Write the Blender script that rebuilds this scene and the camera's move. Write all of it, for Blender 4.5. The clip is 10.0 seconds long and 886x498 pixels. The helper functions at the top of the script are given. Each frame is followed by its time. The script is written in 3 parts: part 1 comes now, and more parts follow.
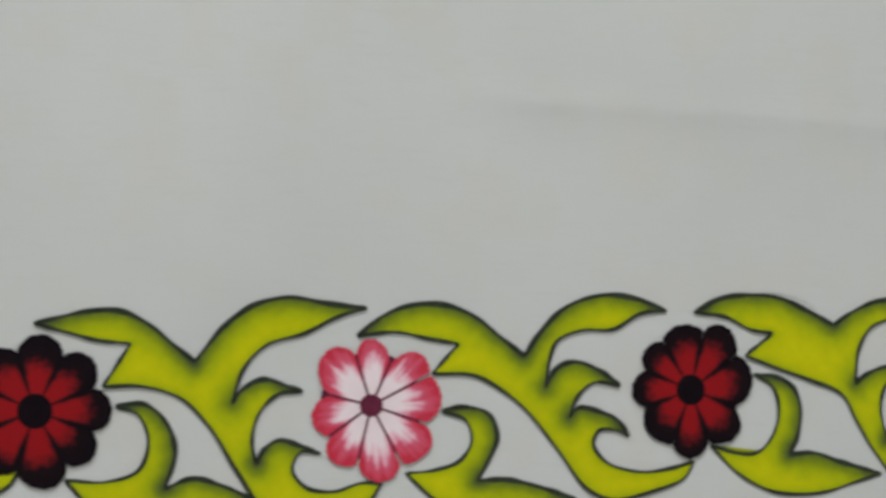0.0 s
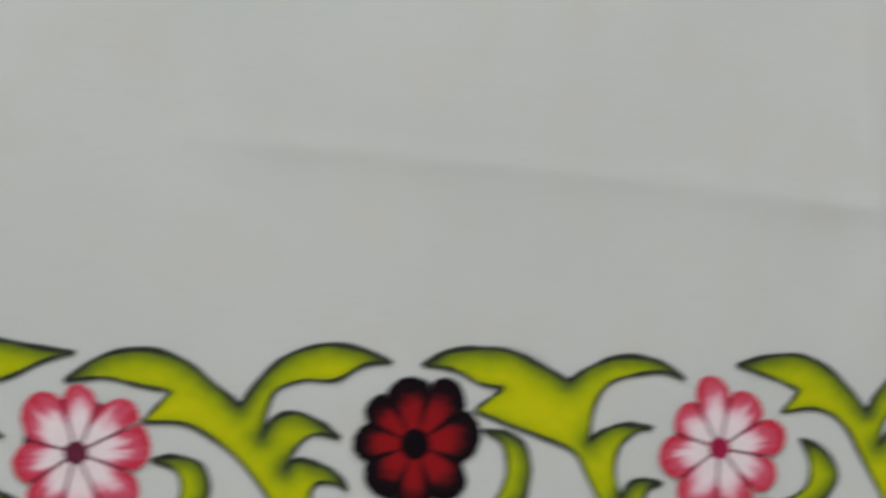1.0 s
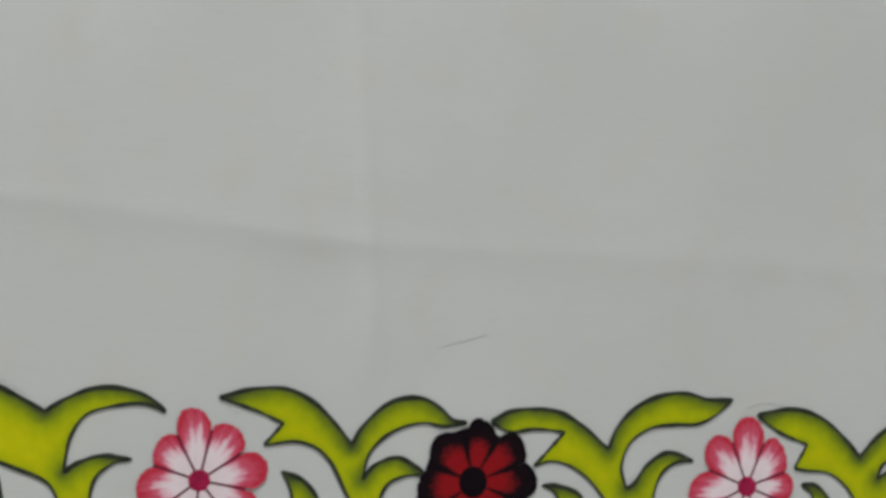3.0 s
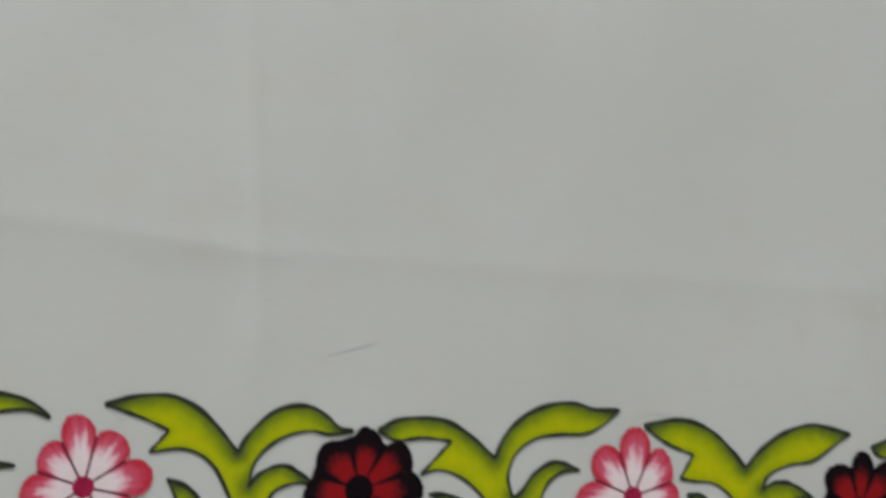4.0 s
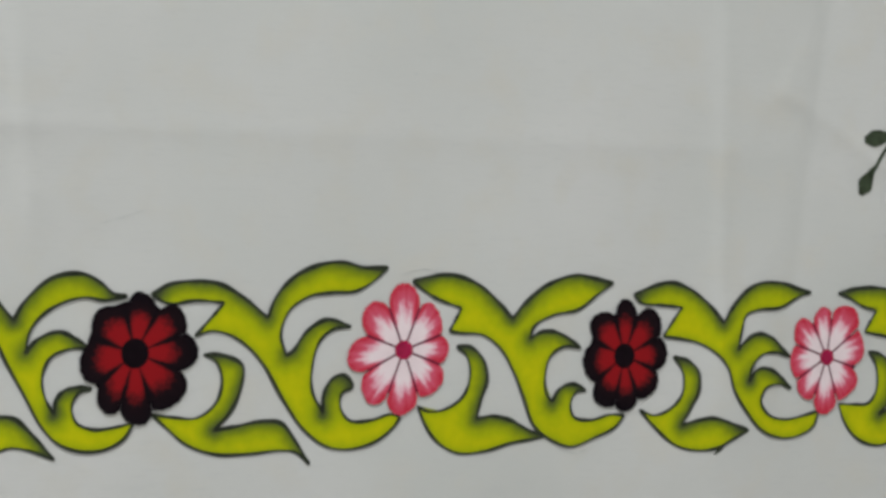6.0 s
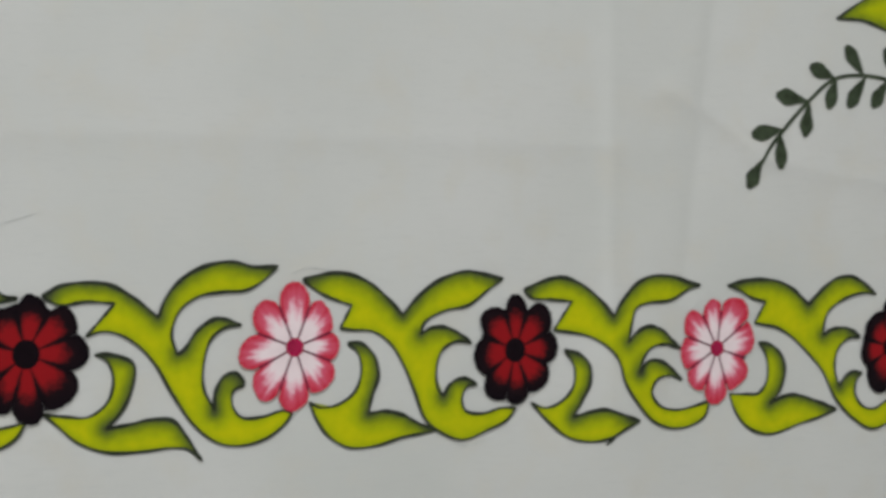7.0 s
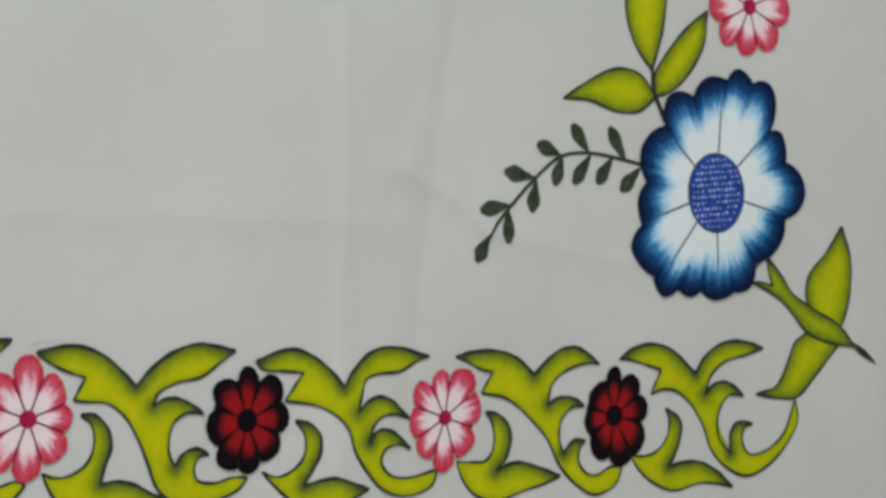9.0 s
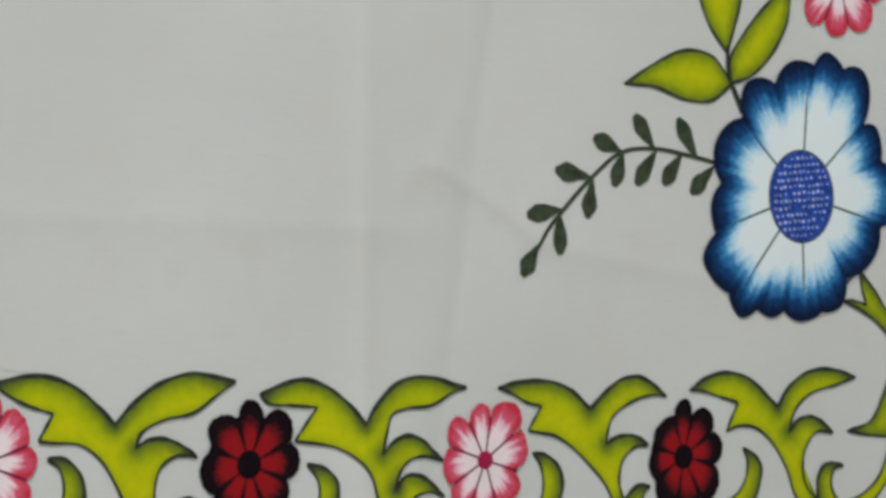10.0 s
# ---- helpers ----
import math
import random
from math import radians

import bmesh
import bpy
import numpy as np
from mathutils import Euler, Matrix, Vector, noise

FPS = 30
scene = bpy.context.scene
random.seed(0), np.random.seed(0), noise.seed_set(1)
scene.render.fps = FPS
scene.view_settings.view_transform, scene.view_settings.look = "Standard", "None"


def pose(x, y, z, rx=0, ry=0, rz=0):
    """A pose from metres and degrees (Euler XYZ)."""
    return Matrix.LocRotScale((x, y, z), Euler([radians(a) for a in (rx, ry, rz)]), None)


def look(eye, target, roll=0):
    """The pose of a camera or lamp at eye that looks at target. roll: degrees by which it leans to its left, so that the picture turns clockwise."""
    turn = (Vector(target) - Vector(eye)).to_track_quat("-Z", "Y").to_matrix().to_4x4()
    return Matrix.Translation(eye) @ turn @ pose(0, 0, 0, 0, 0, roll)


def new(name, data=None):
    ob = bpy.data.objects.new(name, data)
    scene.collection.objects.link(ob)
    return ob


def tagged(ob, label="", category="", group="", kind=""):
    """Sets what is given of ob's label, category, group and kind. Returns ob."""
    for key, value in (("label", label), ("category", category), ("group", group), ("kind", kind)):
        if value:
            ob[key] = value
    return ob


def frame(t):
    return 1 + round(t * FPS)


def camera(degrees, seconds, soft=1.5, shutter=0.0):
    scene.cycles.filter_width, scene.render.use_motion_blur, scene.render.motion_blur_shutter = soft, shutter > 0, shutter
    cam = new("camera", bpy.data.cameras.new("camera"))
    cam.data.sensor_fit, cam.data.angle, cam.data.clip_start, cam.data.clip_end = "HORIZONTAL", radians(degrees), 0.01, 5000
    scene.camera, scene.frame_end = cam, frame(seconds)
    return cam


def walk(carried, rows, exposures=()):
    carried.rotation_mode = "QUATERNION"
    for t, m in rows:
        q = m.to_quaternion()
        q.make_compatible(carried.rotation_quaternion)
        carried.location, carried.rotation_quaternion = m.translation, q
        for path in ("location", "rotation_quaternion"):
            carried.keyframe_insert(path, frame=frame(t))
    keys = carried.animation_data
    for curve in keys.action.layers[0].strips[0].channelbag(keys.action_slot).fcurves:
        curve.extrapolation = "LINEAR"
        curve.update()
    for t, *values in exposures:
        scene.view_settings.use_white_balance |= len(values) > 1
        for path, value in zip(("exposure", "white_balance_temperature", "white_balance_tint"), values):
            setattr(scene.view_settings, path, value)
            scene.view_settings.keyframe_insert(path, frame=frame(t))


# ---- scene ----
import mathutils.geometry

# A white cotton bedsheet with a hand-painted floral border, spread flat on a floor.
# x runs along the border, y into the sheet, z up.
cam = camera(20.0, 10.0, soft=3.4, shutter=0.4)
FLAT = pose(0, 0, 0.0068, -90, 0, 0)   # the rows see the sheet as an upright sheet; this lays it down
PATH = [
    (0, (-0.1822, -1.3133, -0.0186), (0.3970, 0.5959, 0.1209), -0.34),
    (0.5, (-0.1136, -1.3201, 0.0070), (0.4467, 0.5968, 0.1159), 0.21),
    (0.7, (-0.0869, -1.3226, 0.0181), (0.4613, 0.5982, 0.1176), 0.53),
    (1, (-0.0441, -1.3193, 0.0346), (0.5594, 0.5846, 0.1401), 1.62),
    (1.2, (-0.0187, -1.3207, 0.0430), (0.6307, 0.5671, 0.1645), 1.72),
    (1.3, (-0.0072, -1.3215, 0.0465), (0.6412, 0.5661, 0.1746), 1.83),
    (1.5, (0.0116, -1.3250, 0.0523), (0.6682, 0.5582, 0.2025), 1.82),
    (2, (0.0466, -1.3329, 0.0613), (0.7586, 0.5325, 0.1778), 2.17),
    (2.5, (0.0571, -1.3451, 0.0732), (0.8309, 0.4970, 0.1616), 2.88),
    (2.7, (0.0582, -1.3494, 0.0777), (0.8670, 0.4783, 0.1517), 2.86),
    (3.8, (0.0650, -1.3567, 0.0922), (0.9500, 0.4341, 0.1914), 3.98),
    (4, (0.0696, -1.3606, 0.0926), (0.9750, 0.4210, 0.1716), 3.65),
    (4.5, (0.0782, -1.3768, 0.0889), (0.9971, 0.3986, 0.1481), 3.28),
    (5, (0.0802, -1.3901, 0.0867), (1.0360, 0.3667, 0.1050), 2.67),
    (5.5, (0.0781, -1.3996, 0.0882), (1.0811, 0.3306, 0.0674), 1.91),
    (5.7, (0.0760, -1.4064, 0.0893), (1.0975, 0.3129, 0.0712), 1.80),
    (6.8, (0.1023, -1.4657, 0.0875), (1.1436, 0.2417, 0.0639), 1.09),
    (7, (0.1046, -1.4731, 0.0895), (1.1617, 0.2246, 0.0711), 0.87),
    (7.5, (0.1009, -1.4895, 0.0965), (1.1992, 0.1818, 0.0746), 1.01),
    (8, (0.0927, -1.4979, 0.1029), (1.2305, 0.1468, 0.1196), 1.22),
    (8.5, (0.0941, -1.5047, 0.1150), (1.2547, 0.1241, 0.1273), 1.46),
    (9, (0.0922, -1.5164, 0.1174), (1.3103, 0.0698, 0.1309), 1.37),
    (9.5, (0.0961, -1.5092, 0.1185), (1.3037, 0.0850, 0.1251), 1.45),
    (9.7, (0.1945, -1.3907, 0.1089), (1.3893, 0.2130, 0.1339), 1.36),
    (10, (0.2704, -1.2840, 0.1141), (1.4631, 0.3212, 0.1427), 1.40),
]
EXPOSURES = [   # seconds, stops, kelvin, tint
    (0.0, -0.09, 6490, 10), (1.0, -0.15, 6460, 10), (1.5, -0.21, 6410, 11), (2.0, -0.26, 6390, 11), (2.5, -0.20, 6430, 10.5),
    (4.0, -0.22, 6520, 10), (4.5, -0.19, 6520, 10), (5.0, -0.09, 6520, 10), (5.5, -0.01, 6510, 10), (8.5, 0.0, 6540, 9.5),
    (9.5, 0.05, 6530, 9.5), (10.0, 0.08, 6520, 9.5)]
walk(cam, [(t, FLAT @ look(eye, target, roll)) for t, eye, target, roll in PATH], EXPOSURES)

# ---- world and light ----
world = bpy.data.worlds.new("world")
scene.world = world
world.use_nodes = True
sky = world.node_tree.nodes.new("ShaderNodeTexSky")
sky.sky_type, sky.sun_disc = "NISHITA", False
sky.sun_elevation, sky.sun_rotation = radians(40), radians(200)
world.node_tree.links.new(sky.outputs[0], world.node_tree.nodes["Background"].inputs[0])
world.node_tree.nodes["Background"].inputs[1].default_value = 0.1

ROOM_W, ROOM_E, ROOM_S, ROOM_N, ROOM_H = -1.6, 3.2, -1.8, 3.2, 2.8
WIN_X0, WIN_X1, WIN_Z0, WIN_Z1 = -1.4, 0.9, 0.9, 2.3
# Added area lamp in an assumed, unseen window, placed to light the sheet sideways.
lamp = bpy.data.lights.new("assumed_window_light", "AREA")
lamp.shape, lamp.size, lamp.size_y = "RECTANGLE", WIN_X1 - WIN_X0, WIN_Z1 - WIN_Z0
lamp.energy, lamp.color = 131.0, (0.95, 0.98, 1.0)
new("assumed_window_light", lamp).matrix_world = look(
    ((WIN_X0 + WIN_X1) / 2, ROOM_N + 0.1, (WIN_Z0 + WIN_Z1) / 2), (0.8, 0.0, 0.4))


# ---- materials ----
def ramp_stops(node, stops):
    r = node.color_ramp
    while len(r.elements) > 1:
        r.elements.remove(r.elements[-1])
    r.elements[0].position, r.elements[0].color = stops[0][0], (*stops[0][1], 1)
    for place, colour in stops[1:]:
        r.elements.new(place).color = (*colour, 1)


def material(name, roughness=0.85, relief=0.12, grain=900.0):
    """A matt material with a fine woven relief. Returns material, nodes, links, shader, coordinates."""
    m = bpy.data.materials.new(name)
    m.use_nodes = True
    n, l = m.node_tree.nodes, m.node_tree.links
    shader = n["Principled BSDF"]
    shader.inputs["Roughness"].default_value = roughness
    shader.inputs["Specular IOR Level"].default_value = 0.06
    where = n.new("ShaderNodeNewGeometry").outputs["Position"]
    tex = n.new("ShaderNodeTexNoise")
    tex.inputs["Scale"].default_value, tex.inputs["Detail"].default_value = grain, 2
    l.new(where, tex.inputs["Vector"])
    bump = n.new("ShaderNodeBump")
    bump.inputs["Strength"].default_value, bump.inputs["Distance"].default_value = relief, 0.001
    l.new(tex.outputs[0], bump.inputs["Height"])
    l.new(bump.outputs[0], shader.inputs["Normal"])
    return m, n, l, shader, where


def mixed(n, l, fac, a, b):
    mix = n.new("ShaderNodeMix")
    mix.data_type = "RGBA"
    if isinstance(fac, float):
        mix.inputs[0].default_value = fac
    else:
        l.new(fac, mix.inputs[0])
    for socket, value in ((mix.inputs[6], a), (mix.inputs[7], b)):
        if isinstance(value, tuple):
            socket.default_value = (*value, 1)
        else:
            l.new(value, socket)
    return mix.outputs[2]


def noise_ramp(n, l, where, scale, low, high, detail=3, stretch=None):
    tex = n.new("ShaderNodeTexNoise")
    tex.inputs["Scale"].default_value, tex.inputs["Detail"].default_value = scale, detail
    if stretch:
        mapping = n.new("ShaderNodeMapping")
        mapping.inputs["Scale"].default_value = stretch
        l.new(where, mapping.inputs["Vector"])
        where = mapping.outputs[0]
    l.new(where, tex.inputs["Vector"])
    span = n.new("ShaderNodeMapRange")
    span.inputs["From Min"].default_value, span.inputs["From Max"].default_value = low, high
    l.new(tex.outputs[0], span.inputs["Value"])
    return span.outputs[0]


def cotton():
    m, n, l, shader, where = material("white_cotton", 0.95, 0.10, 1400)
    base = mixed(n, l, noise_ramp(n, l, where, 5.0, 0.35, 0.65), (0.538, 0.547, 0.532), (0.578, 0.580, 0.571))
    spots = mixed(n, l, noise_ramp(n, l, where, 26.0, 0.5, 0.8), base, (0.560, 0.550, 0.515))
    slub = mixed(n, l, noise_ramp(n, l, where, 60.0, 0.55, 1.1, 4, (1.0, 9.0, 1.0)), spots, (0.503, 0.511, 0.503))
    l.new(slub, shader.inputs["Base Color"])
    return m


def paint(name, stops, attribute="tone", wobble=0.10, scale=330.0, streak=0.0):
    """Fabric paint whose colour runs over a 0 to 1 tone brushed across each shape, with brush unevenness."""
    m, n, l, shader, where = material(name, 0.7, 0.16, 1100)
    tone = n.new("ShaderNodeAttribute")
    tone.attribute_name = attribute
    value = tone.outputs["Fac"]

    def add(tex, amount):
        centred = n.new("ShaderNodeMath")
        centred.operation = "MULTIPLY_ADD"
        l.new(tex, centred.inputs[0])
        centred.inputs[1].default_value, centred.inputs[2].default_value = amount, -amount / 2
        total = n.new("ShaderNodeMath")
        total.operation = "ADD"
        l.new(value, total.inputs[0])
        l.new(centred.outputs[0], total.inputs[1])
        return total.outputs[0]

    value = add(noise_ramp(n, l, where, scale, 0.3, 0.7), wobble)
    value = add(noise_ramp(n, l, where, 45.0, 0.3, 0.7), wobble * 0.9)
    if streak:
        brush = n.new("ShaderNodeAttribute")
        brush.attribute_name = "brush"
        value = add(noise_ramp(n, l, brush.outputs["Vector"], 1.0, 0.3, 0.7, 2), streak)
    ramp = n.new("ShaderNodeValToRGB")
    ramp_stops(ramp, stops)
    l.new(value, ramp.inputs[0])
    l.new(ramp.outputs[0], shader.inputs["Base Color"])
    return m


def plain(name, colour, vary=0.12, roughness=0.8):
    m, n, l, shader, where = material(name, roughness)
    dark = tuple(c * (1 - vary) for c in colour)
    light = tuple(min(1, c * (1 + vary)) for c in colour)
    l.new(mixed(n, l, noise_ramp(n, l, where, 160.0, 0.3, 0.7), dark, light), shader.inputs["Base Color"])
    return m


COTTON = cotton()
LEAF = paint("leaf_paint", [(0.0, (0.56, 0.545, 0.004)), (0.13, (0.485, 0.485, 0.003)), (0.28, (0.375, 0.42, 0.004)), (0.55, (0.185, 0.24, 0.010)),
                            (0.80, (0.070, 0.090, 0.026)), (1.0, (0.03, 0.04, 0.022))], wobble=0.09, scale=150.0)
OUTLINE = plain("outline_paint", (0.030, 0.036, 0.024), 0.3)
PINK = paint("pink_petal_paint", [(0.0, (0.74, 0.62, 0.65)), (0.45, (0.80, 0.68, 0.71)), (0.62, (0.74, 0.40, 0.48)),
                                  (0.74, (0.60, 0.10, 0.165)), (1.0, (0.52, 0.034, 0.062))], wobble=0.08, streak=0.26)
RED = paint("red_petal_paint", [(0.0, (0.27, 0.008, 0.011)), (0.50, (0.25, 0.008, 0.011)), (0.63, (0.11, 0.007, 0.009)),
                                (0.74, (0.010, 0.004, 0.006)), (1.0, (0.005, 0.003, 0.005))], wobble=0.12)
BLUE = paint("blue_petal_paint", [(0.0, (0.70, 0.76, 0.78)), (0.30, (0.68, 0.76, 0.80)), (0.47, (0.34, 0.58, 0.75)), (0.61, (0.035, 0.20, 0.44)),
                                  (0.76, (0.006, 0.045, 0.15)), (0.92, (0.004, 0.011, 0.040))], wobble=0.07, streak=0.11)
MAROON = plain("maroon_paint", (0.11, 0.018, 0.04), 0.25)
CRIMSON = plain("crimson_paint", (0.32, 0.015, 0.06), 0.2)
BLACK = plain("black_paint", (0.006, 0.003, 0.005), 0.3)
SLATE = plain("slate_line_paint", (0.06, 0.085, 0.10), 0.3)
ROYAL = plain("royal_blue_paint", (0.022, 0.060, 0.30), 0.35)
DOTS = plain("pale_blue_dot_paint", (0.36, 0.44, 0.72), 0.4)
SPRIG = plain("dark_green_paint", (0.042, 0.056, 0.034), 0.35)
PENCIL = plain("pencil_grey", (0.495, 0.51, 0.505), 0.15)
WHITE = plain("white_mark_colour", (0.80, 0.81, 0.80), 0.04)
WALL = plain("wall_paint", (0.72, 0.71, 0.68), 0.05)
FLOOR = plain("cement_floor", (0.33, 0.32, 0.30), 0.15)
WOOD = plain("window_wood", (0.25, 0.17, 0.10), 0.2)


# ---- the sheet's surface ----
def distance_to_fold(x, y, a, b, bow=0.0):
    """Distance from the line a-b, bowed sideways by bow in its middle, and a fade towards its ends."""
    (ax, ay), (bx, by) = a, b
    length = math.hypot(bx - ax, by - ay)
    ux, uy = (bx - ax) / length, (by - ay) / length
    s = ((x - ax) * ux + (y - ay) * uy) / length
    d = (y - ay) * ux - (x - ax) * uy - bow * 4 * np.clip(s, 0, 1) * (1 - np.clip(s, 0, 1))
    fade = np.clip(s / 0.15, 0, 1) * np.clip((1 - s) / 0.15, 0, 1)
    return d, fade * fade * (3 - 2 * fade)


FOLDS = [   # start, end, bow, height of the ridge, its half width
    ((0.20, 0.162), (0.68, 0.140), 0.003, 0.0008, 0.009),
    ((0.50, 0.140), (1.28, 0.149), 0.002, 0.0006, 0.011),
    ((0.615, 0.36), (0.650, 0.055), 0.0, 0.0021, 0.008),
    ((1.160, 0.36), (1.168, -0.090), 0.0, 0.0016, 0.008),
    ((1.270, 0.36), (1.212, -0.090), 0.0, -0.0012, 0.009),
    ((1.200, 0.195), (1.320, 0.132), 0.006, 0.0012, 0.006),
    ((1.270, 0.150), (1.540, 0.116), -0.004, 0.0008, 0.008),
    ((0.090, 0.26), (0.092, 0.030), 0.0, 0.0009, 0.007),
]


def surface(x, y):
    """Height of the sheet's upper side."""
    x, y = np.asarray(x, float), np.asarray(y, float)
    z = 0.006 + 0.0012 * np.sin(5.1 * x + 2.3 * y) + 0.0009 * np.sin(9.7 * y - 4.2 * x + 1.0)
    z = z + 0.0005 * np.sin(21 * x + 13 * y) + 0.0004 * np.sin(17 * y - 26 * x + 2.0)
    for a, b, bow, tall, wide in FOLDS:
        d, fade = distance_to_fold(x, y, a, b, bow)
        z = z + tall * fade * np.exp(-np.abs(d) / wide) + tall * 0.6 * fade * np.tanh(d / (2.5 * wide)) * np.exp(-(d / 0.06) ** 2)
    return z


def linked(name, verts, faces, mat, parent=None, label="", smooth=True, **attributes):
    """One mesh object; attributes: floats, or vectors of three, one for each vertex."""
    mesh = bpy.data.meshes.new(name)
    mesh.from_pydata([tuple(map(float, v)) for v in verts], [], faces)
    mesh.materials.append(mat)
    if smooth:
        mesh.polygons.foreach_set("use_smooth", [True] * len(mesh.polygons))
    for key, values in attributes.items():
        values = np.asarray(values, float)
        if values.ndim == 1:
            mesh.attributes.new(key, "FLOAT", "POINT").data.foreach_set("value", values)
        else:
            mesh.attributes.new(key, "FLOAT_VECTOR", "POINT").data.foreach_set("vector", values.ravel())
    mesh.update()
    ob = new(name, mesh)
    ob.parent = parent
    if label:
        tagged(ob, label)
    return ob


def grid_faces(rows, columns):
    return [(i * columns + j, i * columns + j + 1, (i + 1) * columns + j + 1, (i + 1) * columns + j)
            for i in range(rows - 1) for j in range(columns - 1)]


def box(name, low, high, mat, parent=None, label=""):
    (x0, y0, z0), (x1, y1, z1) = low, high
    verts = [(x, y, z) for x in (x0, x1) for y in (y0, y1) for z in (z0, z1)]
    faces = [(0, 1, 3, 2), (4, 6, 7, 5), (0, 4, 5, 1), (2, 3, 7, 6), (0, 2, 6, 4), (1, 5, 7, 3)]
    return linked(name, verts, faces, mat, parent, label, smooth=False)


# ---- room: assumed and out of view, closes the place for bounced light ----
T = 0.2
tagged(box("floor", (ROOM_W - T, ROOM_S - T, -0.1), (ROOM_E + T, ROOM_N + T, 0.0), FLOOR), "plain grey cement floor under the sheet", "floor", kind="structure")
tagged(box("ceiling", (ROOM_W - T, ROOM_S - T, ROOM_H), (ROOM_E + T, ROOM_N + T, ROOM_H + 0.1), WALL), "plain white ceiling", "ceiling", kind="structure")
for name, low, high in (("wall_west", (ROOM_W - T, ROOM_S, 0), (ROOM_W, ROOM_N, ROOM_H)),
                        ("wall_east", (ROOM_E, ROOM_S, 0), (ROOM_E + T, ROOM_N, ROOM_H)),
                        ("wall_south", (ROOM_W - T, ROOM_S - T, 0), (ROOM_E + T, ROOM_S, ROOM_H))):
    tagged(box(name, low, high, WALL), "plain off-white painted wall", "wall", kind="structure")


def wall_with_opening():
    """The unseen wall with the assumed window: four blocks round the opening, in one mesh."""
    bm = bmesh.new()
    for x0, x1, z0, z1 in ((ROOM_W - T, WIN_X0, 0, ROOM_H), (WIN_X1, ROOM_E + T, 0, ROOM_H),
                           (WIN_X0, WIN_X1, 0, WIN_Z0), (WIN_X0, WIN_X1, WIN_Z1, ROOM_H)):
        m = Matrix.Translation(((x0 + x1) / 2, ROOM_N + T / 2, (z0 + z1) / 2)) @ Matrix.Diagonal((x1 - x0, T, z1 - z0, 1))
        bmesh.ops.create_cube(bm, size=1, matrix=m)
    mesh = bpy.data.meshes.new("wall_north")
    bm.to_mesh(mesh)
    bm.free()
    mesh.materials.append(WALL)
    return tagged(new("wall_north", mesh), "plain off-white wall out of view, with an assumed window opening", "wall", kind="structure")


wall_with_opening()
# Frame of the assumed window, never in view; it surrounds the added lamp.
window = tagged(new("assumed_window_1"), "assumed wooden window frame in the wall opening, out of view", "window", kind="structure")
for low, high in (((WIN_X0, ROOM_N + 0.02, WIN_Z0), (WIN_X0 + 0.05, ROOM_N + 0.08, WIN_Z1)),
                  ((WIN_X1 - 0.05, ROOM_N + 0.02, WIN_Z0), (WIN_X1, ROOM_N + 0.08, WIN_Z1)),
                  ((WIN_X0 + 0.05, ROOM_N + 0.02, WIN_Z0), (WIN_X1 - 0.05, ROOM_N + 0.08, WIN_Z0 + 0.05)),
                  ((WIN_X0 + 0.05, ROOM_N + 0.02, WIN_Z1 - 0.05), (WIN_X1 - 0.05, ROOM_N + 0.08, WIN_Z1))):
    box("assumed_window_frame", low, high, WOOD, window)


# ---- the bedsheet ----
def bedsheet():
    xs = np.concatenate([np.arange(-0.70, -0.10, 0.02), np.arange(-0.10, 1.80, 0.005), np.arange(1.80, 2.0001, 0.02)])
    ys = np.concatenate([np.arange(-0.20, -0.10, 0.01), np.arange(-0.10, 0.40, 0.004), np.arange(0.40, 1.6001, 0.03)])
    gx, gy = np.meshgrid(xs, ys)
    verts = np.stack([gx.ravel(), gy.ravel(), surface(gx, gy).ravel()], -1)
    ob = linked("bedsheet", verts, grid_faces(len(ys), len(xs)), COTTON)
    thick = ob.modifiers.new("thickness", "SOLIDIFY")
    thick.thickness, thick.offset = 0.0012, -1
    return tagged(ob, "white cotton bedsheet with hand-painted floral border, faint fold creases", "bedsheet")


SHEET = bedsheet()


def laid(points, lift):
    """Points of the sheet's plane laid on its surface, lift metres above it."""
    points = np.asarray(points, float)
    return np.column_stack([points, surface(points[:, 0], points[:, 1]) + lift])


# ---- brush strokes ----
def smooth_line(knots, count):
    """A Catmull-Rom line through the knots (rows of any length), count rows, even in the parameter of chord length."""
    p = np.asarray(knots, float)
    chord = np.r_[0, np.cumsum(np.maximum(np.hypot(*np.diff(p[:, :2], axis=0).T), 1e-6) ** 0.7)]
    grad = np.gradient(p, chord, axis=0)
    t = np.linspace(0, chord[-1], count)
    k = np.clip(np.searchsorted(chord, t, side="right") - 1, 0, len(p) - 2)
    h = (chord[k + 1] - chord[k])[:, None]
    s = ((t - chord[k])[:, None]) / h
    return ((2 * s**3 - 3 * s**2 + 1) * p[k] + (s**3 - 2 * s**2 + s) * h * grad[k]
            + (3 * s**2 - 2 * s**3) * p[k + 1] + (s**3 - s**2) * h * grad[k + 1])


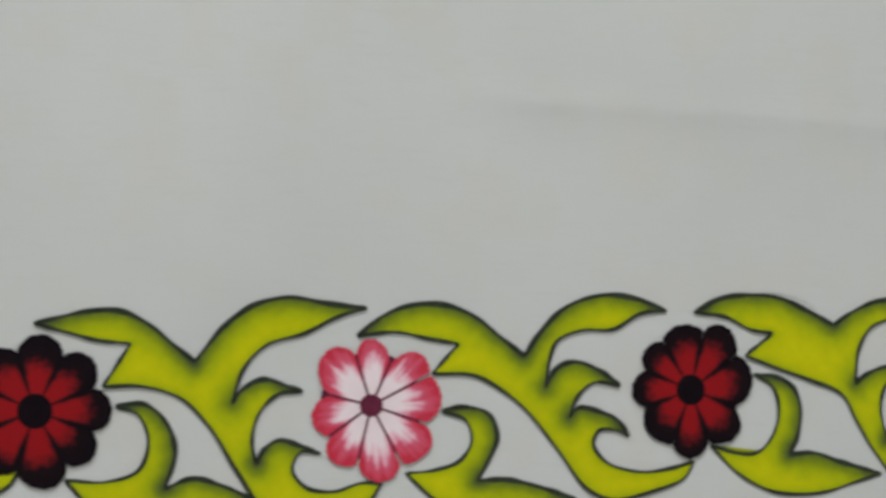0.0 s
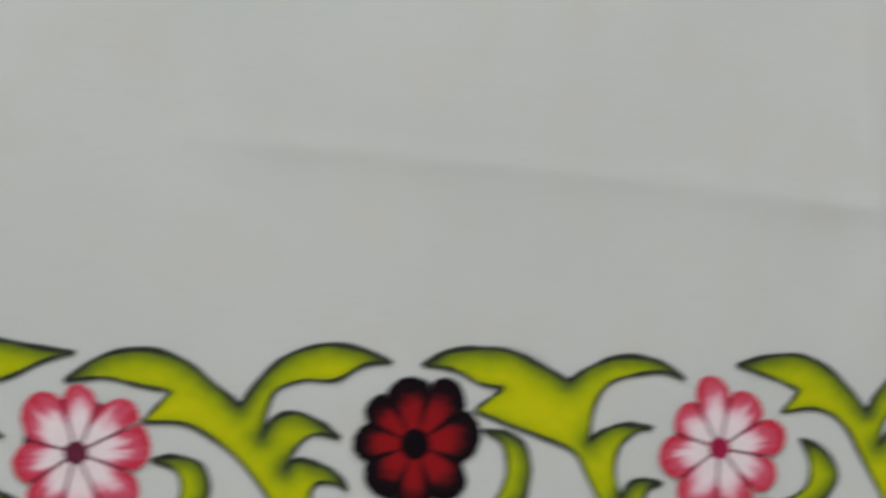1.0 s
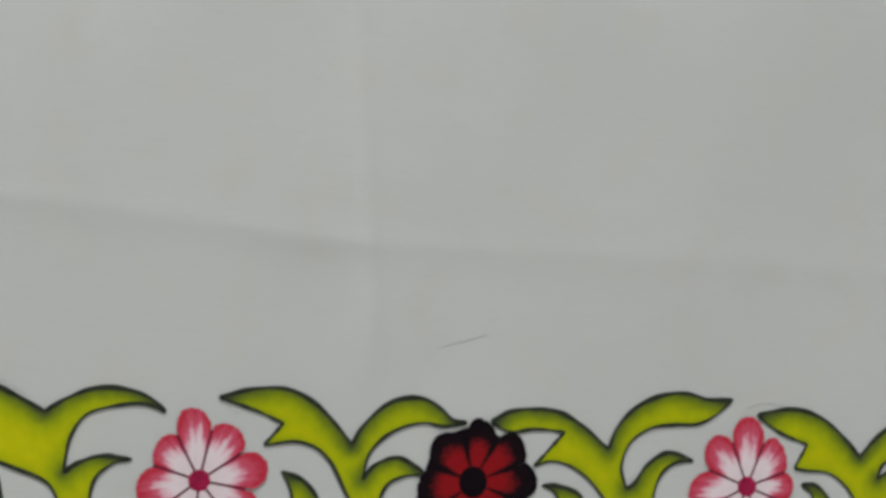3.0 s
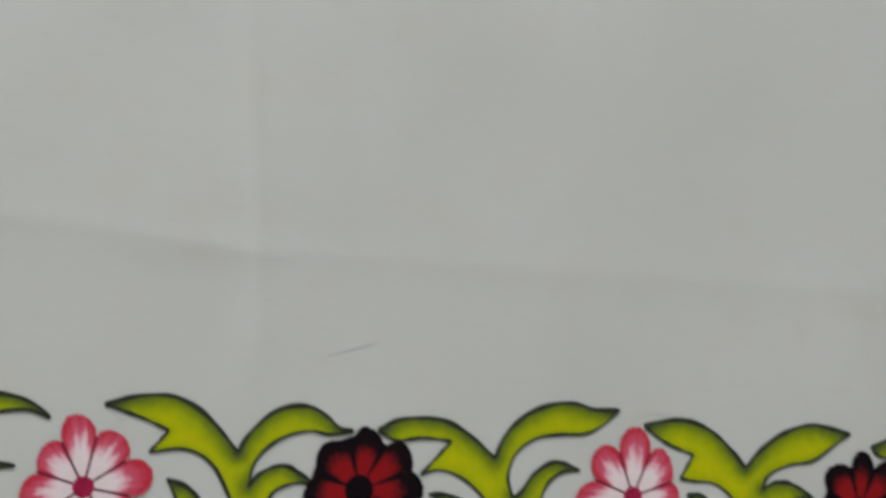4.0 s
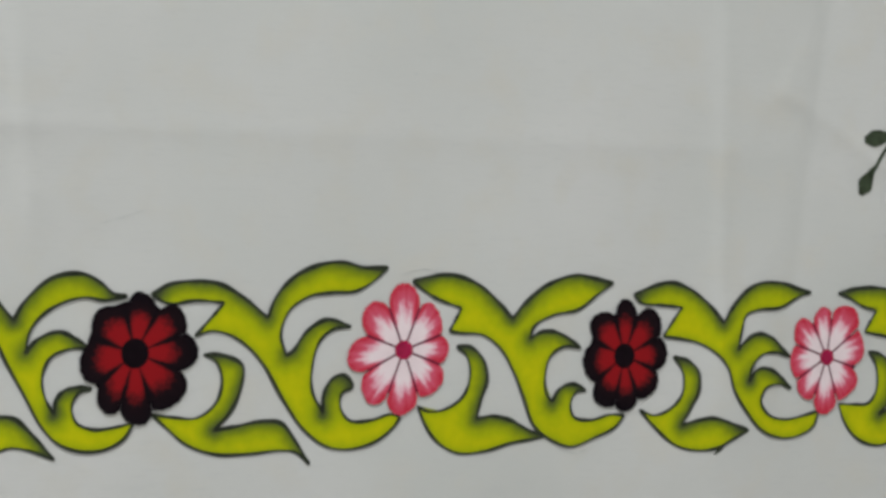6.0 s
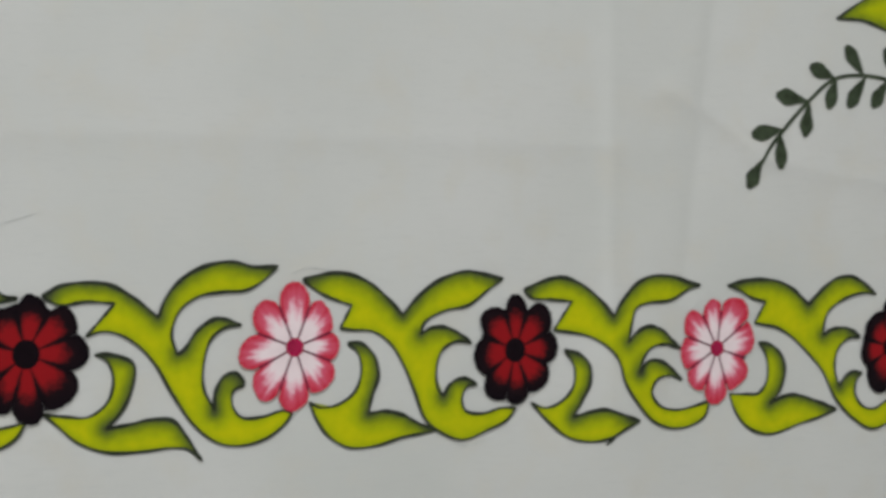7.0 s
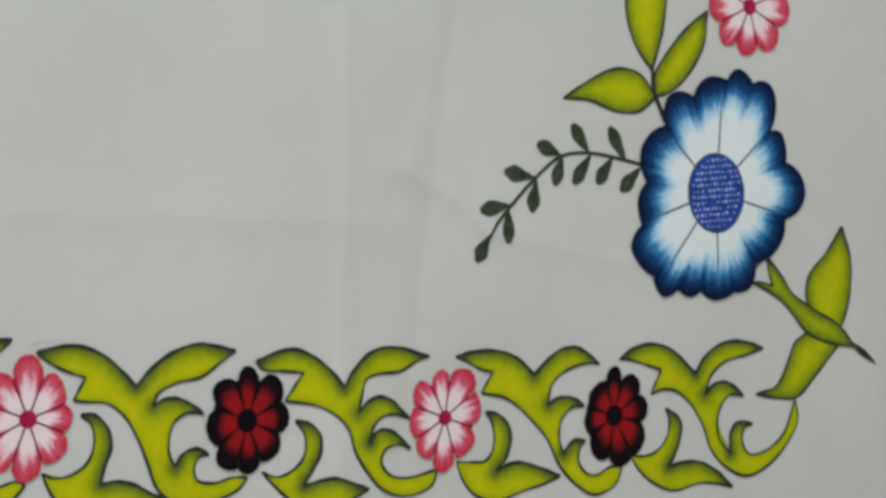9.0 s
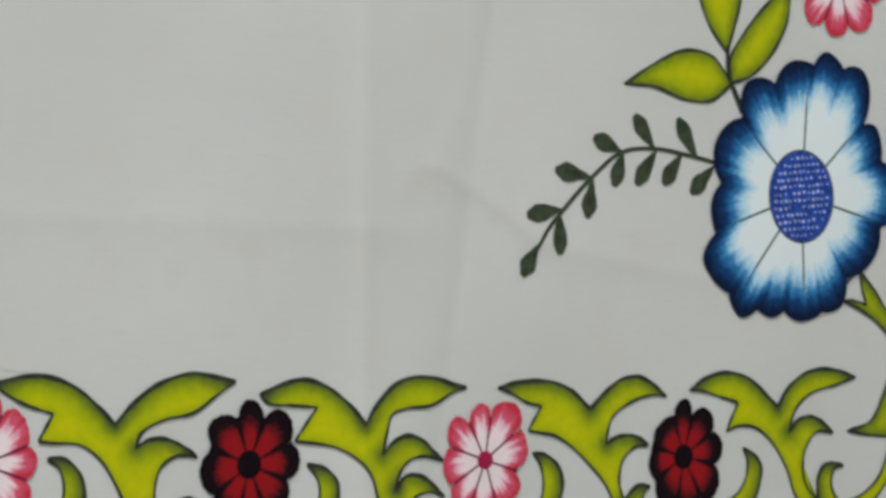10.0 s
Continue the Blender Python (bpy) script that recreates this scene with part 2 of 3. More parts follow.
def stroke(knots, count=26, across=3):
    """A tapering stroke along knots of (x, y, full width): its points and faces."""
    line = smooth_line(knots, count)
    way = np.gradient(line[:, :2], axis=0)
    way /= np.maximum(np.hypot(*way.T), 1e-9)[:, None]
    u = np.linspace(0, 1, count)
    phase = 40 * line[0, 0] + 90 * line[0, 1]
    half = np.maximum(line[:, 2] / 2 * (1 + 0.05 * np.sin(9 * u + phase) + 0.03 * np.sin(23 * u + 2 * phase)), 0.0002)
    side = np.stack([-way[:, 1], way[:, 0]], -1)
    points = line[:, None, :2] + side[:, None] * half[:, None, None] * np.linspace(-1, 1, across)[None, :, None]
    return points.reshape(-1, 2), grid_faces(count, across)


def inside(points, loop):
    """Which points lie inside a closed loop."""
    x, y = points[:, :1], points[:, 1:]
    (ax, ay), (bx, by) = loop.T[:, None], np.roll(loop, -1, 0).T[:, None]
    crosses = ((ay > y) != (by > y)) & (x < (bx - ax) * (y - ay) / np.where(by == ay, 1e-12, by - ay) + ax)
    return crosses.sum(1) % 2 == 1


def nearest(points, others):
    """Distance from each point to the nearest of the others."""
    return np.sqrt(((points[:, None] - others[None]) ** 2).sum(-1).min(1))


def filled(name, loop, tone, mat, parent, level, label="", grain=0.0024):
    """A flat painted patch inside a closed loop, finely divided, with its brushed tone."""
    loop = np.asarray(loop)
    loop = np.concatenate([np.linspace(a, b, 1 + math.ceil(math.dist(a, b) / grain), endpoint=False) for a, b in zip(loop, np.roll(loop, -1, 0)) if math.dist(a, b) > 1e-6])
    low, high = loop.min(0), loop.max(0)
    gx, gy = np.meshgrid(np.arange(low[0], high[0], grain), np.arange(low[1], high[1], grain * 0.87))
    gx[1::2] += grain / 2
    spots = np.stack([gx.ravel(), gy.ravel()], -1)
    spots = spots[inside(spots, loop)]
    spots = spots[nearest(spots, loop) > grain * 0.4]
    n = len(loop)
    points, _, faces, _, _, _ = mathutils.geometry.delaunay_2d_cdt(
        [Vector(q) for q in np.concatenate([loop, spots]).tolist()], [(i, (i + 1) % n) for i in range(n)], [], 1, 1e-6)
    points = np.array([tuple(q) for q in points])
    faces = [tuple(f) if inside(points[list(f)].mean(0)[None], loop)[0] else None for f in faces]
    return linked(name, laid(points, level), [f for f in faces if f], mat, parent, label, tone=np.clip(tone(points), 0, 1))


# How an edge is brushed: depth of its shade, reach of the shade, half width of its dark outline.
SHADED, CLEAN, BARE = (0.80, 0.0050, 0.00125), (0.34, 0.0024, 0.00095), (0.0, 0.001, 0.0)


def edge(knots, after, spacing=0.0016):
    """A smooth run through the knots to the next corner."""
    knots = list(knots) + [after]
    length = sum(math.dist(a, b) for a, b in zip(knots, knots[1:]))
    return smooth_line(knots, max(4, int(length / spacing))) if len(knots) > 2 else np.linspace(*np.array(knots, float), max(4, int(length / spacing)))


def brushed(edges, kinds, tips, crotches, ground):
    """The tone over a shape: darker along its shaded edges, at its tips and in its crotches."""
    def tone(points):
        out = np.zeros(len(points))
        for run, (deep, reach, _) in zip(edges, kinds):
            if deep:
                d = nearest(points, run)
                out = np.maximum(out, deep * (0.58 * np.exp(-(d / reach) ** 1.25) + 0.42 * np.exp(-(d / (2.5 * reach)) ** 2)))
        for spots, deep, reach in ((tips, 0.66, 0.0115), (crotches, 0.32, 0.0060)):
            for spot in spots:
                d = np.hypot(*(points - np.asarray(spot)).T)
                out = out + (1 - out) * deep * np.exp(-(d / reach) ** 2)
        return ground + (1 - ground) * out
    return tone


def outlines(edges, kinds, parent, level):
    """The dark brush line round a shape, uneven in width, one mesh."""
    verts, faces = [], []
    for run, (_, _, half) in zip(edges, kinds):
        if not half:
            continue
        u = np.linspace(0, 1, len(run))
        phase = 40 * run[0, 0] + 90 * run[0, 1]
        wide = 2 * half * (1 + 0.22 * np.sin(11 * u + phase) + 0.14 * np.sin(29 * u + 2 * phase))
        wide[0] *= 0.6
        wide[-1] *= 0.6
        pts, strip = stroke(np.column_stack([run, wide]), len(run))
        faces += [tuple(len(verts) + i for i in f) for f in strip]
        verts += list(pts)
    return linked("outline", laid(verts, level), faces, OUTLINE, parent)


def round_trip(sides):
    """The edges of a closed shape from its sides, each a list of knots that begins at a corner."""
    return [edge(side, after[0]) for side, after in zip(sides, sides[1:] + sides[:1])]


def leaf(name, sides, kinds, parent, level, tips=(), crotches=(), ground=0.15, label=""):
    """A painted leaf with its outline. sides: each from one corner to the next."""
    edges = round_trip(sides)
    ob = filled(name, np.concatenate([e[:-1] for e in edges]), brushed(edges, kinds, tips, crotches, ground), LEAF, parent, level, label)
    outlines(edges, kinds, parent if parent != SHEET else ob, level + 0.00006)
    return ob


def line(name, knots, mat, parent, level, label="", count=14):
    pts, faces = stroke(knots, count)
    return linked(name, laid(pts, level), faces, mat, parent, label)


# ---- the vine of the border ----
def vine(ground, left_top, right_top, right_under, small_top, small_under, curl_top, hook, under, barb, left_under,
         spray_outer, spray_top, spray_under, spray_inner, shift=0.0):
    """One wave of the vine between two flowers: a stem that ends in a hook, with four leaves, and a spray of two below.
    Each side is a brush line from one corner of the drawing to the next."""
    def moved(side):
        return [(x + shift, y) for x, y in side]

    sides = [moved(q) for q in (left_top, right_top, right_under, small_top, small_under, curl_top, hook, under, barb, left_under)]
    kinds = [SHADED, SHADED, CLEAN, SHADED, CLEAN, SHADED, CLEAN, CLEAN, CLEAN, CLEAN]
    edges = round_trip(sides)
    at = [side[0] for side in sides]
    tone = brushed(edges, kinds, [at[0], at[2], at[4], at[6]], [at[1], at[5]], ground)
    stem = filled("vine", np.concatenate([e[:-1] for e in edges]), tone, LEAF, SHEET, 0.00070, "yellow-green painted vine with dark-edged curling leaves")
    half = len(edges[6]) // 3
    for first, then in ((edges[9], edges[0]), (edges[1], edges[2]), (edges[3], edges[4]), (edges[5], edges[6][:half])):
        filled("leaf", np.concatenate([first[:-1], then]), tone, LEAF, stem, 0.00076)
    outlines(edges, kinds, stem, 0.00086)
    sides = [moved(q) for q in (spray_outer, spray_top, spray_under, spray_inner)]
    kinds = [SHADED, SHADED, CLEAN, CLEAN]
    edges = round_trip(sides)
    tone = brushed(edges, kinds, [sides[0][0], sides[2][0]], [sides[1][0]], ground)
    filled("leaf", np.concatenate([edges[3][:-1], edges[0]]), tone, LEAF, stem, 0.00056)
    filled("leaf", np.concatenate([edges[1][:-1], edges[2]]), tone, LEAF, stem, 0.00056)
    outlines(edges, kinds, stem, 0.00064)
    return stem


vine(0.06,
    left_top=[(-0.0069, 0.0351), (0.0077, 0.0390), (0.0224, 0.0420), (0.0388, 0.0419), (0.0538, 0.0348), (0.0659, 0.0250)],
    right_top=[(0.0780, 0.0155), (0.0948, 0.0351), (0.1101, 0.0457), (0.1288, 0.0501), (0.1508, 0.0470)],
    right_under=[(0.1729, 0.0444), (0.1571, 0.0400), (0.1382, 0.0308), (0.1164, 0.0240), (0.1041, 0.0110)],
    small_top=[(0.0983, -0.0067), (0.1035, 0.0005), (0.1158, 0.0062), (0.1273, 0.0029)],
    small_under=[(0.1369, -0.0007), (0.1242, -0.0016), (0.1133, -0.0115), (0.1091, -0.0265)],
    curl_top=[(0.1112, -0.0391), (0.1158, -0.0311), (0.1242, -0.0263), (0.1344, -0.0291)],
    hook=[(0.1469, -0.0337), (0.1356, -0.0330), (0.1310, -0.0417), (0.1381, -0.0514), (0.1537, -0.0541), (0.1694, -0.0497)],
    under=[(0.1807, -0.0499), (0.1693, -0.0649), (0.1443, -0.0735), (0.1195, -0.0671), (0.1011, -0.0429), (0.0858, -0.0189), (0.0705, -0.0039), (0.0494, 0.0024)],
    barb=[(0.0291, 0.0021)],
    left_under=[(0.0439, 0.0250), (0.0255, 0.0267), (0.0121, 0.0302)],
    spray_outer=[(0.0360, -0.0082), (0.0510, -0.0068), (0.0624, -0.0158), (0.0679, -0.0321)],
    spray_top=[(0.0623, -0.0514), (0.0768, -0.0462), (0.0950, -0.0509)],
    spray_under=[(0.1180, -0.0620), (0.0951, -0.0712), (0.0649, -0.0751), (0.0290, -0.0656)],
    spray_inner=[(0.0097, -0.0463), (0.0318, -0.0474), (0.0482, -0.0417), (0.0535, -0.0276), (0.0480, -0.0127)])
vine(0.05,
    left_top=[(0.1672, 0.0294), (0.1824, 0.0408), (0.1984, 0.0465), (0.2176, 0.0466), (0.2337, 0.0405), (0.2499, 0.0282)],
    right_top=[(0.2623, 0.0189), (0.2712, 0.0314), (0.2861, 0.0456), (0.3095, 0.0530), (0.3297, 0.0507)],
    right_under=[(0.3468, 0.0441), (0.3314, 0.0428), (0.3144, 0.0338), (0.2960, 0.0331), (0.2811, 0.0268), (0.2767, 0.0158)],
    small_top=[(0.2747, 0.0018), (0.2810, 0.0121), (0.2910, 0.0158), (0.3059, 0.0112)],
    small_under=[(0.3187, 0.0024), (0.3026, 0.0040), (0.2926, -0.0045)],
    curl_top=[(0.2885, -0.0148), (0.2932, -0.0098), (0.3059, -0.0117), (0.3176, -0.0171)],
    hook=[(0.3236, -0.0259), (0.3159, -0.0224), (0.3058, -0.0224), (0.3025, -0.0295), (0.3091, -0.0390), (0.3292, -0.0454), (0.3495, -0.0435)],
    under=[(0.3625, -0.0398), (0.3569, -0.0489), (0.3393, -0.0559), (0.3124, -0.0606), (0.2991, -0.0548), (0.2825, -0.0340), (0.2628, -0.0106), (0.2465, 0.0018), (0.2336, 0.0080)],
    barb=[(0.2094, 0.0090)],
    left_under=[(0.2246, 0.0256), (0.2079, 0.0281), (0.1888, 0.0317)],
    spray_outer=[(0.2148, -0.0116), (0.2254, -0.0089), (0.2425, -0.0136), (0.2464, -0.0260), (0.2405, -0.0398)],
    spray_top=[(0.2352, -0.0490), (0.2528, -0.0489), (0.2692, -0.0525)],
    spray_under=[(0.2924, -0.0603), (0.2626, -0.0725), (0.2299, -0.0719), (0.2106, -0.0594)],
    spray_inner=[(0.1941, -0.0448), (0.2107, -0.0432), (0.2252, -0.0381), (0.2318, -0.0274), (0.2286, -0.0166)])
vine(0.09,
    left_top=[(0.3632, 0.0433), (0.3791, 0.0514), (0.3995, 0.0539), (0.4167, 0.0522), (0.4339, 0.0450)],
    right_top=[(0.4501, 0.0372), (0.4634, 0.0454), (0.4792, 0.0513), (0.5003, 0.0506), (0.5127, 0.0459)],
    right_under=[(0.5205, 0.0392), (0.5091, 0.0433), (0.4897, 0.0415), (0.4738, 0.0358), (0.4661, 0.0245)],
    small_top=[(0.4628, 0.0033), (0.4684, 0.0078), (0.4824, 0.0133)],
    small_under=[(0.5022, 0.0121), (0.4930, 0.0102), (0.4817, 0.0014), (0.4788, -0.0124)],
    curl_top=[(0.4829, -0.0281), (0.4875, -0.0204), (0.4946, -0.0172)],
    hook=[(0.5088, -0.0195), (0.4999, -0.0221), (0.4963, -0.0301), (0.5015, -0.0414), (0.5122, -0.0470), (0.5276, -0.0464)],
    under=[(0.5485, -0.0417), (0.5391, -0.0546), (0.5175, -0.0609), (0.4926, -0.0551), (0.4751, -0.0364), (0.4630, -0.0172), (0.4551, -0.0034), (0.4337, 0.0058), (0.4166, 0.0114)],
    barb=[(0.3944, 0.0193)],
    left_under=[(0.4118, 0.0321), (0.3978, 0.0342), (0.3825, 0.0413)],
    spray_outer=[(0.3995, 0.0088), (0.4131, 0.0076), (0.4240, 0.0013), (0.4284, -0.0108), (0.4260, -0.0266)],
    spray_top=[(0.4211, -0.0364), (0.4369, -0.0359), (0.4506, -0.0404)],
    spray_under=[(0.4785, -0.0480), (0.4610, -0.0529), (0.4402, -0.0585), (0.4095, -0.0572), (0.3893, -0.0470)],
    spray_inner=[(0.3725, -0.0306), (0.3876, -0.0353), (0.4011, -0.0354), (0.4113, -0.0250), (0.4148, -0.0108), (0.4114, 0.0013)])
vine(0.10,
    left_top=[(0.5522, 0.0485), (0.5690, 0.0539), (0.5931, 0.0554), (0.6111, 0.0480), (0.6260, 0.0352)],
    right_top=[(0.6360, 0.0248), (0.6411, 0.0339), (0.6515, 0.0448), (0.6622, 0.0514), (0.6805, 0.0532), (0.6918, 0.0482), (0.7013, 0.0412)],
    right_under=[(0.7100, 0.0399), (0.6940, 0.0373), (0.6828, 0.0389), (0.6682, 0.0359), (0.6557, 0.0290), (0.6470, 0.0188)],
    small_top=[(0.6438, 0.0046), (0.6508, 0.0127), (0.6651, 0.0179), (0.6762, 0.0139)],
    small_under=[(0.6855, 0.0082), (0.6709, 0.0071), (0.6601, 0.0020), (0.6551, -0.0099), (0.6572, -0.0217)],
    curl_top=[(0.6633, -0.0323), (0.6645, -0.0235), (0.6698, -0.0177), (0.6789, -0.0157)],
    hook=[(0.6877, -0.0168), (0.6790, -0.0195), (0.6748, -0.0269), (0.6777, -0.0372), (0.6888, -0.0417), (0.7018, -0.0408)],
    under=[(0.7160, -0.0379), (0.7095, -0.0478), (0.6985, -0.0538), (0.6837, -0.0553), (0.6672, -0.0506), (0.6560, -0.0403), (0.6447, -0.0217), (0.6334, -0.0031), (0.6221, 0.0152), (0.6130, 0.0222), (0.6018, 0.0252)],
    barb=[(0.5810, 0.0224)],
    left_under=[(0.5925, 0.0356), (0.5748, 0.0423), (0.5625, 0.0459)],
    spray_outer=[(0.5930, 0.0078), (0.6072, 0.0025), (0.6179, -0.0123), (0.6108, -0.0257)],
    spray_top=[(0.5906, -0.0391), (0.6115, -0.0355), (0.6290, -0.0333), (0.6379, -0.0344), (0.6508, -0.0453)],
    spray_under=[(0.6645, -0.0598), (0.6474, -0.0537), (0.6360, -0.0522), (0.6192, -0.0577), (0.5983, -0.0610), (0.5746, -0.0503), (0.5653, -0.0369)],
    spray_inner=[(0.5604, -0.0277), (0.5734, -0.0280), (0.5872, -0.0269), (0.5989, -0.0185), (0.5999, -0.0053)])
vine(0.11,
    left_top=[(0.7259, 0.0409), (0.7372, 0.0473), (0.7544, 0.0500), (0.7720, 0.0486), (0.7881, 0.0411)],
    right_top=[(0.8074, 0.0275), (0.8121, 0.0396), (0.8238, 0.0523), (0.8397, 0.0605), (0.8601, 0.0638), (0.8768, 0.0605)],
    right_under=[(0.8944, 0.0609), (0.8835, 0.0516), (0.8712, 0.0452), (0.8527, 0.0438), (0.8364, 0.0410), (0.8225, 0.0316), (0.8170, 0.0165)],
    small_top=[(0.8212, 0.0033), (0.8256, 0.0058), (0.8353, 0.0184), (0.8493, 0.0264), (0.8575, 0.0258)],
    small_under=[(0.8680, 0.0216), (0.8557, 0.0204), (0.8457, 0.0131), (0.8402, -0.0049), (0.8407, -0.0193)],
    curl_top=[(0.8490, -0.0341), (0.8490, -0.0229), (0.8548, -0.0121), (0.8629, -0.0093), (0.8693, -0.0140)],
    hook=[(0.8702, -0.0180), (0.8625, -0.0212), (0.8616, -0.0302), (0.8680, -0.0386), (0.8846, -0.0388), (0.8990, -0.0352)],
    under=[(0.9062, -0.0371), (0.9014, -0.0433), (0.8891, -0.0523), (0.8686, -0.0575), (0.8521, -0.0554), (0.8354, -0.0444), (0.8184, -0.0228), (0.8056, -0.0031), (0.7932, 0.0093), (0.7790, 0.0170), (0.7671, 0.0187)],
    barb=[(0.7563, 0.0154)],
    left_under=[(0.7764, 0.0367), (0.7567, 0.0378), (0.7375, 0.0358)],
    spray_outer=[(0.7625, 0.0039), (0.7735, 0.0039), (0.7904, -0.0031), (0.7900, -0.0155), (0.7818, -0.0331)],
    spray_top=[(0.7711, -0.0435), (0.7869, -0.0413), (0.8028, -0.0386), (0.8190, -0.0399), (0.8295, -0.0515)],
    spray_under=[(0.8401, -0.0667), (0.8297, -0.0586), (0.8195, -0.0574), (0.7954, -0.0591), (0.7716, -0.0586), (0.7517, -0.0520), (0.7378, -0.0413)],
    spray_inner=[(0.7280, -0.0332), (0.7434, -0.0351), (0.7590, -0.0356), (0.7725, -0.0259), (0.7760, -0.0119), (0.7717, -0.0006)])
vine(0.12,
    left_top=[(0.9129, 0.0521), (0.9234, 0.0549), (0.9427, 0.0567), (0.9624, 0.0511), (0.9781, 0.0402)],
    right_top=[(0.9905, 0.0283), (1.0027, 0.0405), (1.0205, 0.0521), (1.0434, 0.0582), (1.0551, 0.0565)],
    right_under=[(1.0731, 0.0530), (1.0602, 0.0451), (1.0442, 0.0346), (1.0235, 0.0305), (1.0078, 0.0224)],
    small_top=[(1.0049, 0.0145), (1.0125, 0.0187), (1.0239, 0.0195), (1.0380, 0.0143)],
    small_under=[(1.0470, 0.0078), (1.0335, 0.0093), (1.0222, 0.0028), (1.0181, -0.0105), (1.0200, -0.0237)],
    curl_top=[(1.0243, -0.0280), (1.0299, -0.0200), (1.0391, -0.0162), (1.0461, -0.0174)],
    hook=[(1.0523, -0.0209), (1.0440, -0.0220), (1.0396, -0.0296), (1.0422, -0.0384), (1.0564, -0.0412), (1.0727, -0.0376)],
    under=[(1.0850, -0.0381), (1.0777, -0.0461), (1.0615, -0.0528), (1.0407, -0.0590), (1.0244, -0.0542), (1.0103, -0.0445), (1.0004, -0.0236), (0.9931, -0.0085), (0.9813, 0.0084), (0.9678, 0.0169), (0.9504, 0.0182)],
    barb=[(0.9417, 0.0193)],
    left_under=[(0.9507, 0.0349), (0.9324, 0.0406), (0.9194, 0.0474)],
    spray_outer=[(0.9476, 0.0089), (0.9571, 0.0094), (0.9683, 0.0008), (0.9719, -0.0122), (0.9671, -0.0272)],
    spray_top=[(0.9645, -0.0387), (0.9763, -0.0373), (0.9920, -0.0405), (1.0058, -0.0471)],
    spray_under=[(1.0220, -0.0515), (1.0106, -0.0532), (0.9926, -0.0556), (0.9706, -0.0609), (0.9488, -0.0612), (0.9334, -0.0529), (0.9245, -0.0417)],
    spray_inner=[(0.9190, -0.0299), (0.9264, -0.0336), (0.9391, -0.0326), (0.9539, -0.0234), (0.9586, -0.0085), (0.9552, 0.0034)])
vine(0.13,
    left_top=[(1.0905, 0.0452), (1.1036, 0.0504), (1.1231, 0.0541), (1.1379, 0.0501), (1.1550, 0.0390)],
    right_top=[(1.1669, 0.0262), (1.1744, 0.0369), (1.1867, 0.0493), (1.1966, 0.0543), (1.2173, 0.0552), (1.2334, 0.0514)],
    right_under=[(1.2454, 0.0485), (1.2360, 0.0460), (1.2176, 0.0376), (1.1970, 0.0356), (1.1869, 0.0319), (1.1831, 0.0203)],
    small_top=[(1.1804, 0.0071), (1.1873, 0.0141), (1.1973, 0.0186), (1.2102, 0.0160), (1.2212, 0.0075)],
    small_under=[(1.2281, 0.0019), (1.2131, 0.0055), (1.2002, 0.0027), (1.1927, -0.0067)],
    curl_top=[(1.1909, -0.0154), (1.1978, -0.0068), (1.2082, -0.0065), (1.2219, -0.0135)],
    hook=[(1.2297, -0.0212), (1.2193, -0.0176), (1.2059, -0.0207), (1.2021, -0.0298), (1.2092, -0.0391), (1.2252, -0.0429), (1.2434, -0.0400)],
    under=[(1.2555, -0.0370), (1.2516, -0.0479), (1.2386, -0.0547), (1.2230, -0.0563), (1.2044, -0.0507), (1.1884, -0.0357), (1.1779, -0.0210), (1.1726, -0.0064), (1.1626, 0.0040), (1.1483, 0.0115), (1.1337, 0.0145)],
    barb=[(1.1165, 0.0163)],
    left_under=[(1.1323, 0.0370), (1.1136, 0.0383), (1.0965, 0.0399)],
    spray_outer=[(1.1260, 0.0020), (1.1388, -0.0006), (1.1477, -0.0081), (1.1489, -0.0205), (1.1418, -0.0347)],
    spray_top=[(1.1345, -0.0455), (1.1468, -0.0430), (1.1612, -0.0412), (1.1761, -0.0449)],
    spray_under=[(1.1925, -0.0504), (1.1790, -0.0562), (1.1666, -0.0620), (1.1495, -0.0640), (1.1297, -0.0600), (1.1125, -0.0481)],
    spray_inner=[(1.0977, -0.0344), (1.1099, -0.0387), (1.1246, -0.0342), (1.1343, -0.0243), (1.1350, -0.0100), (1.1315, -0.0038)])
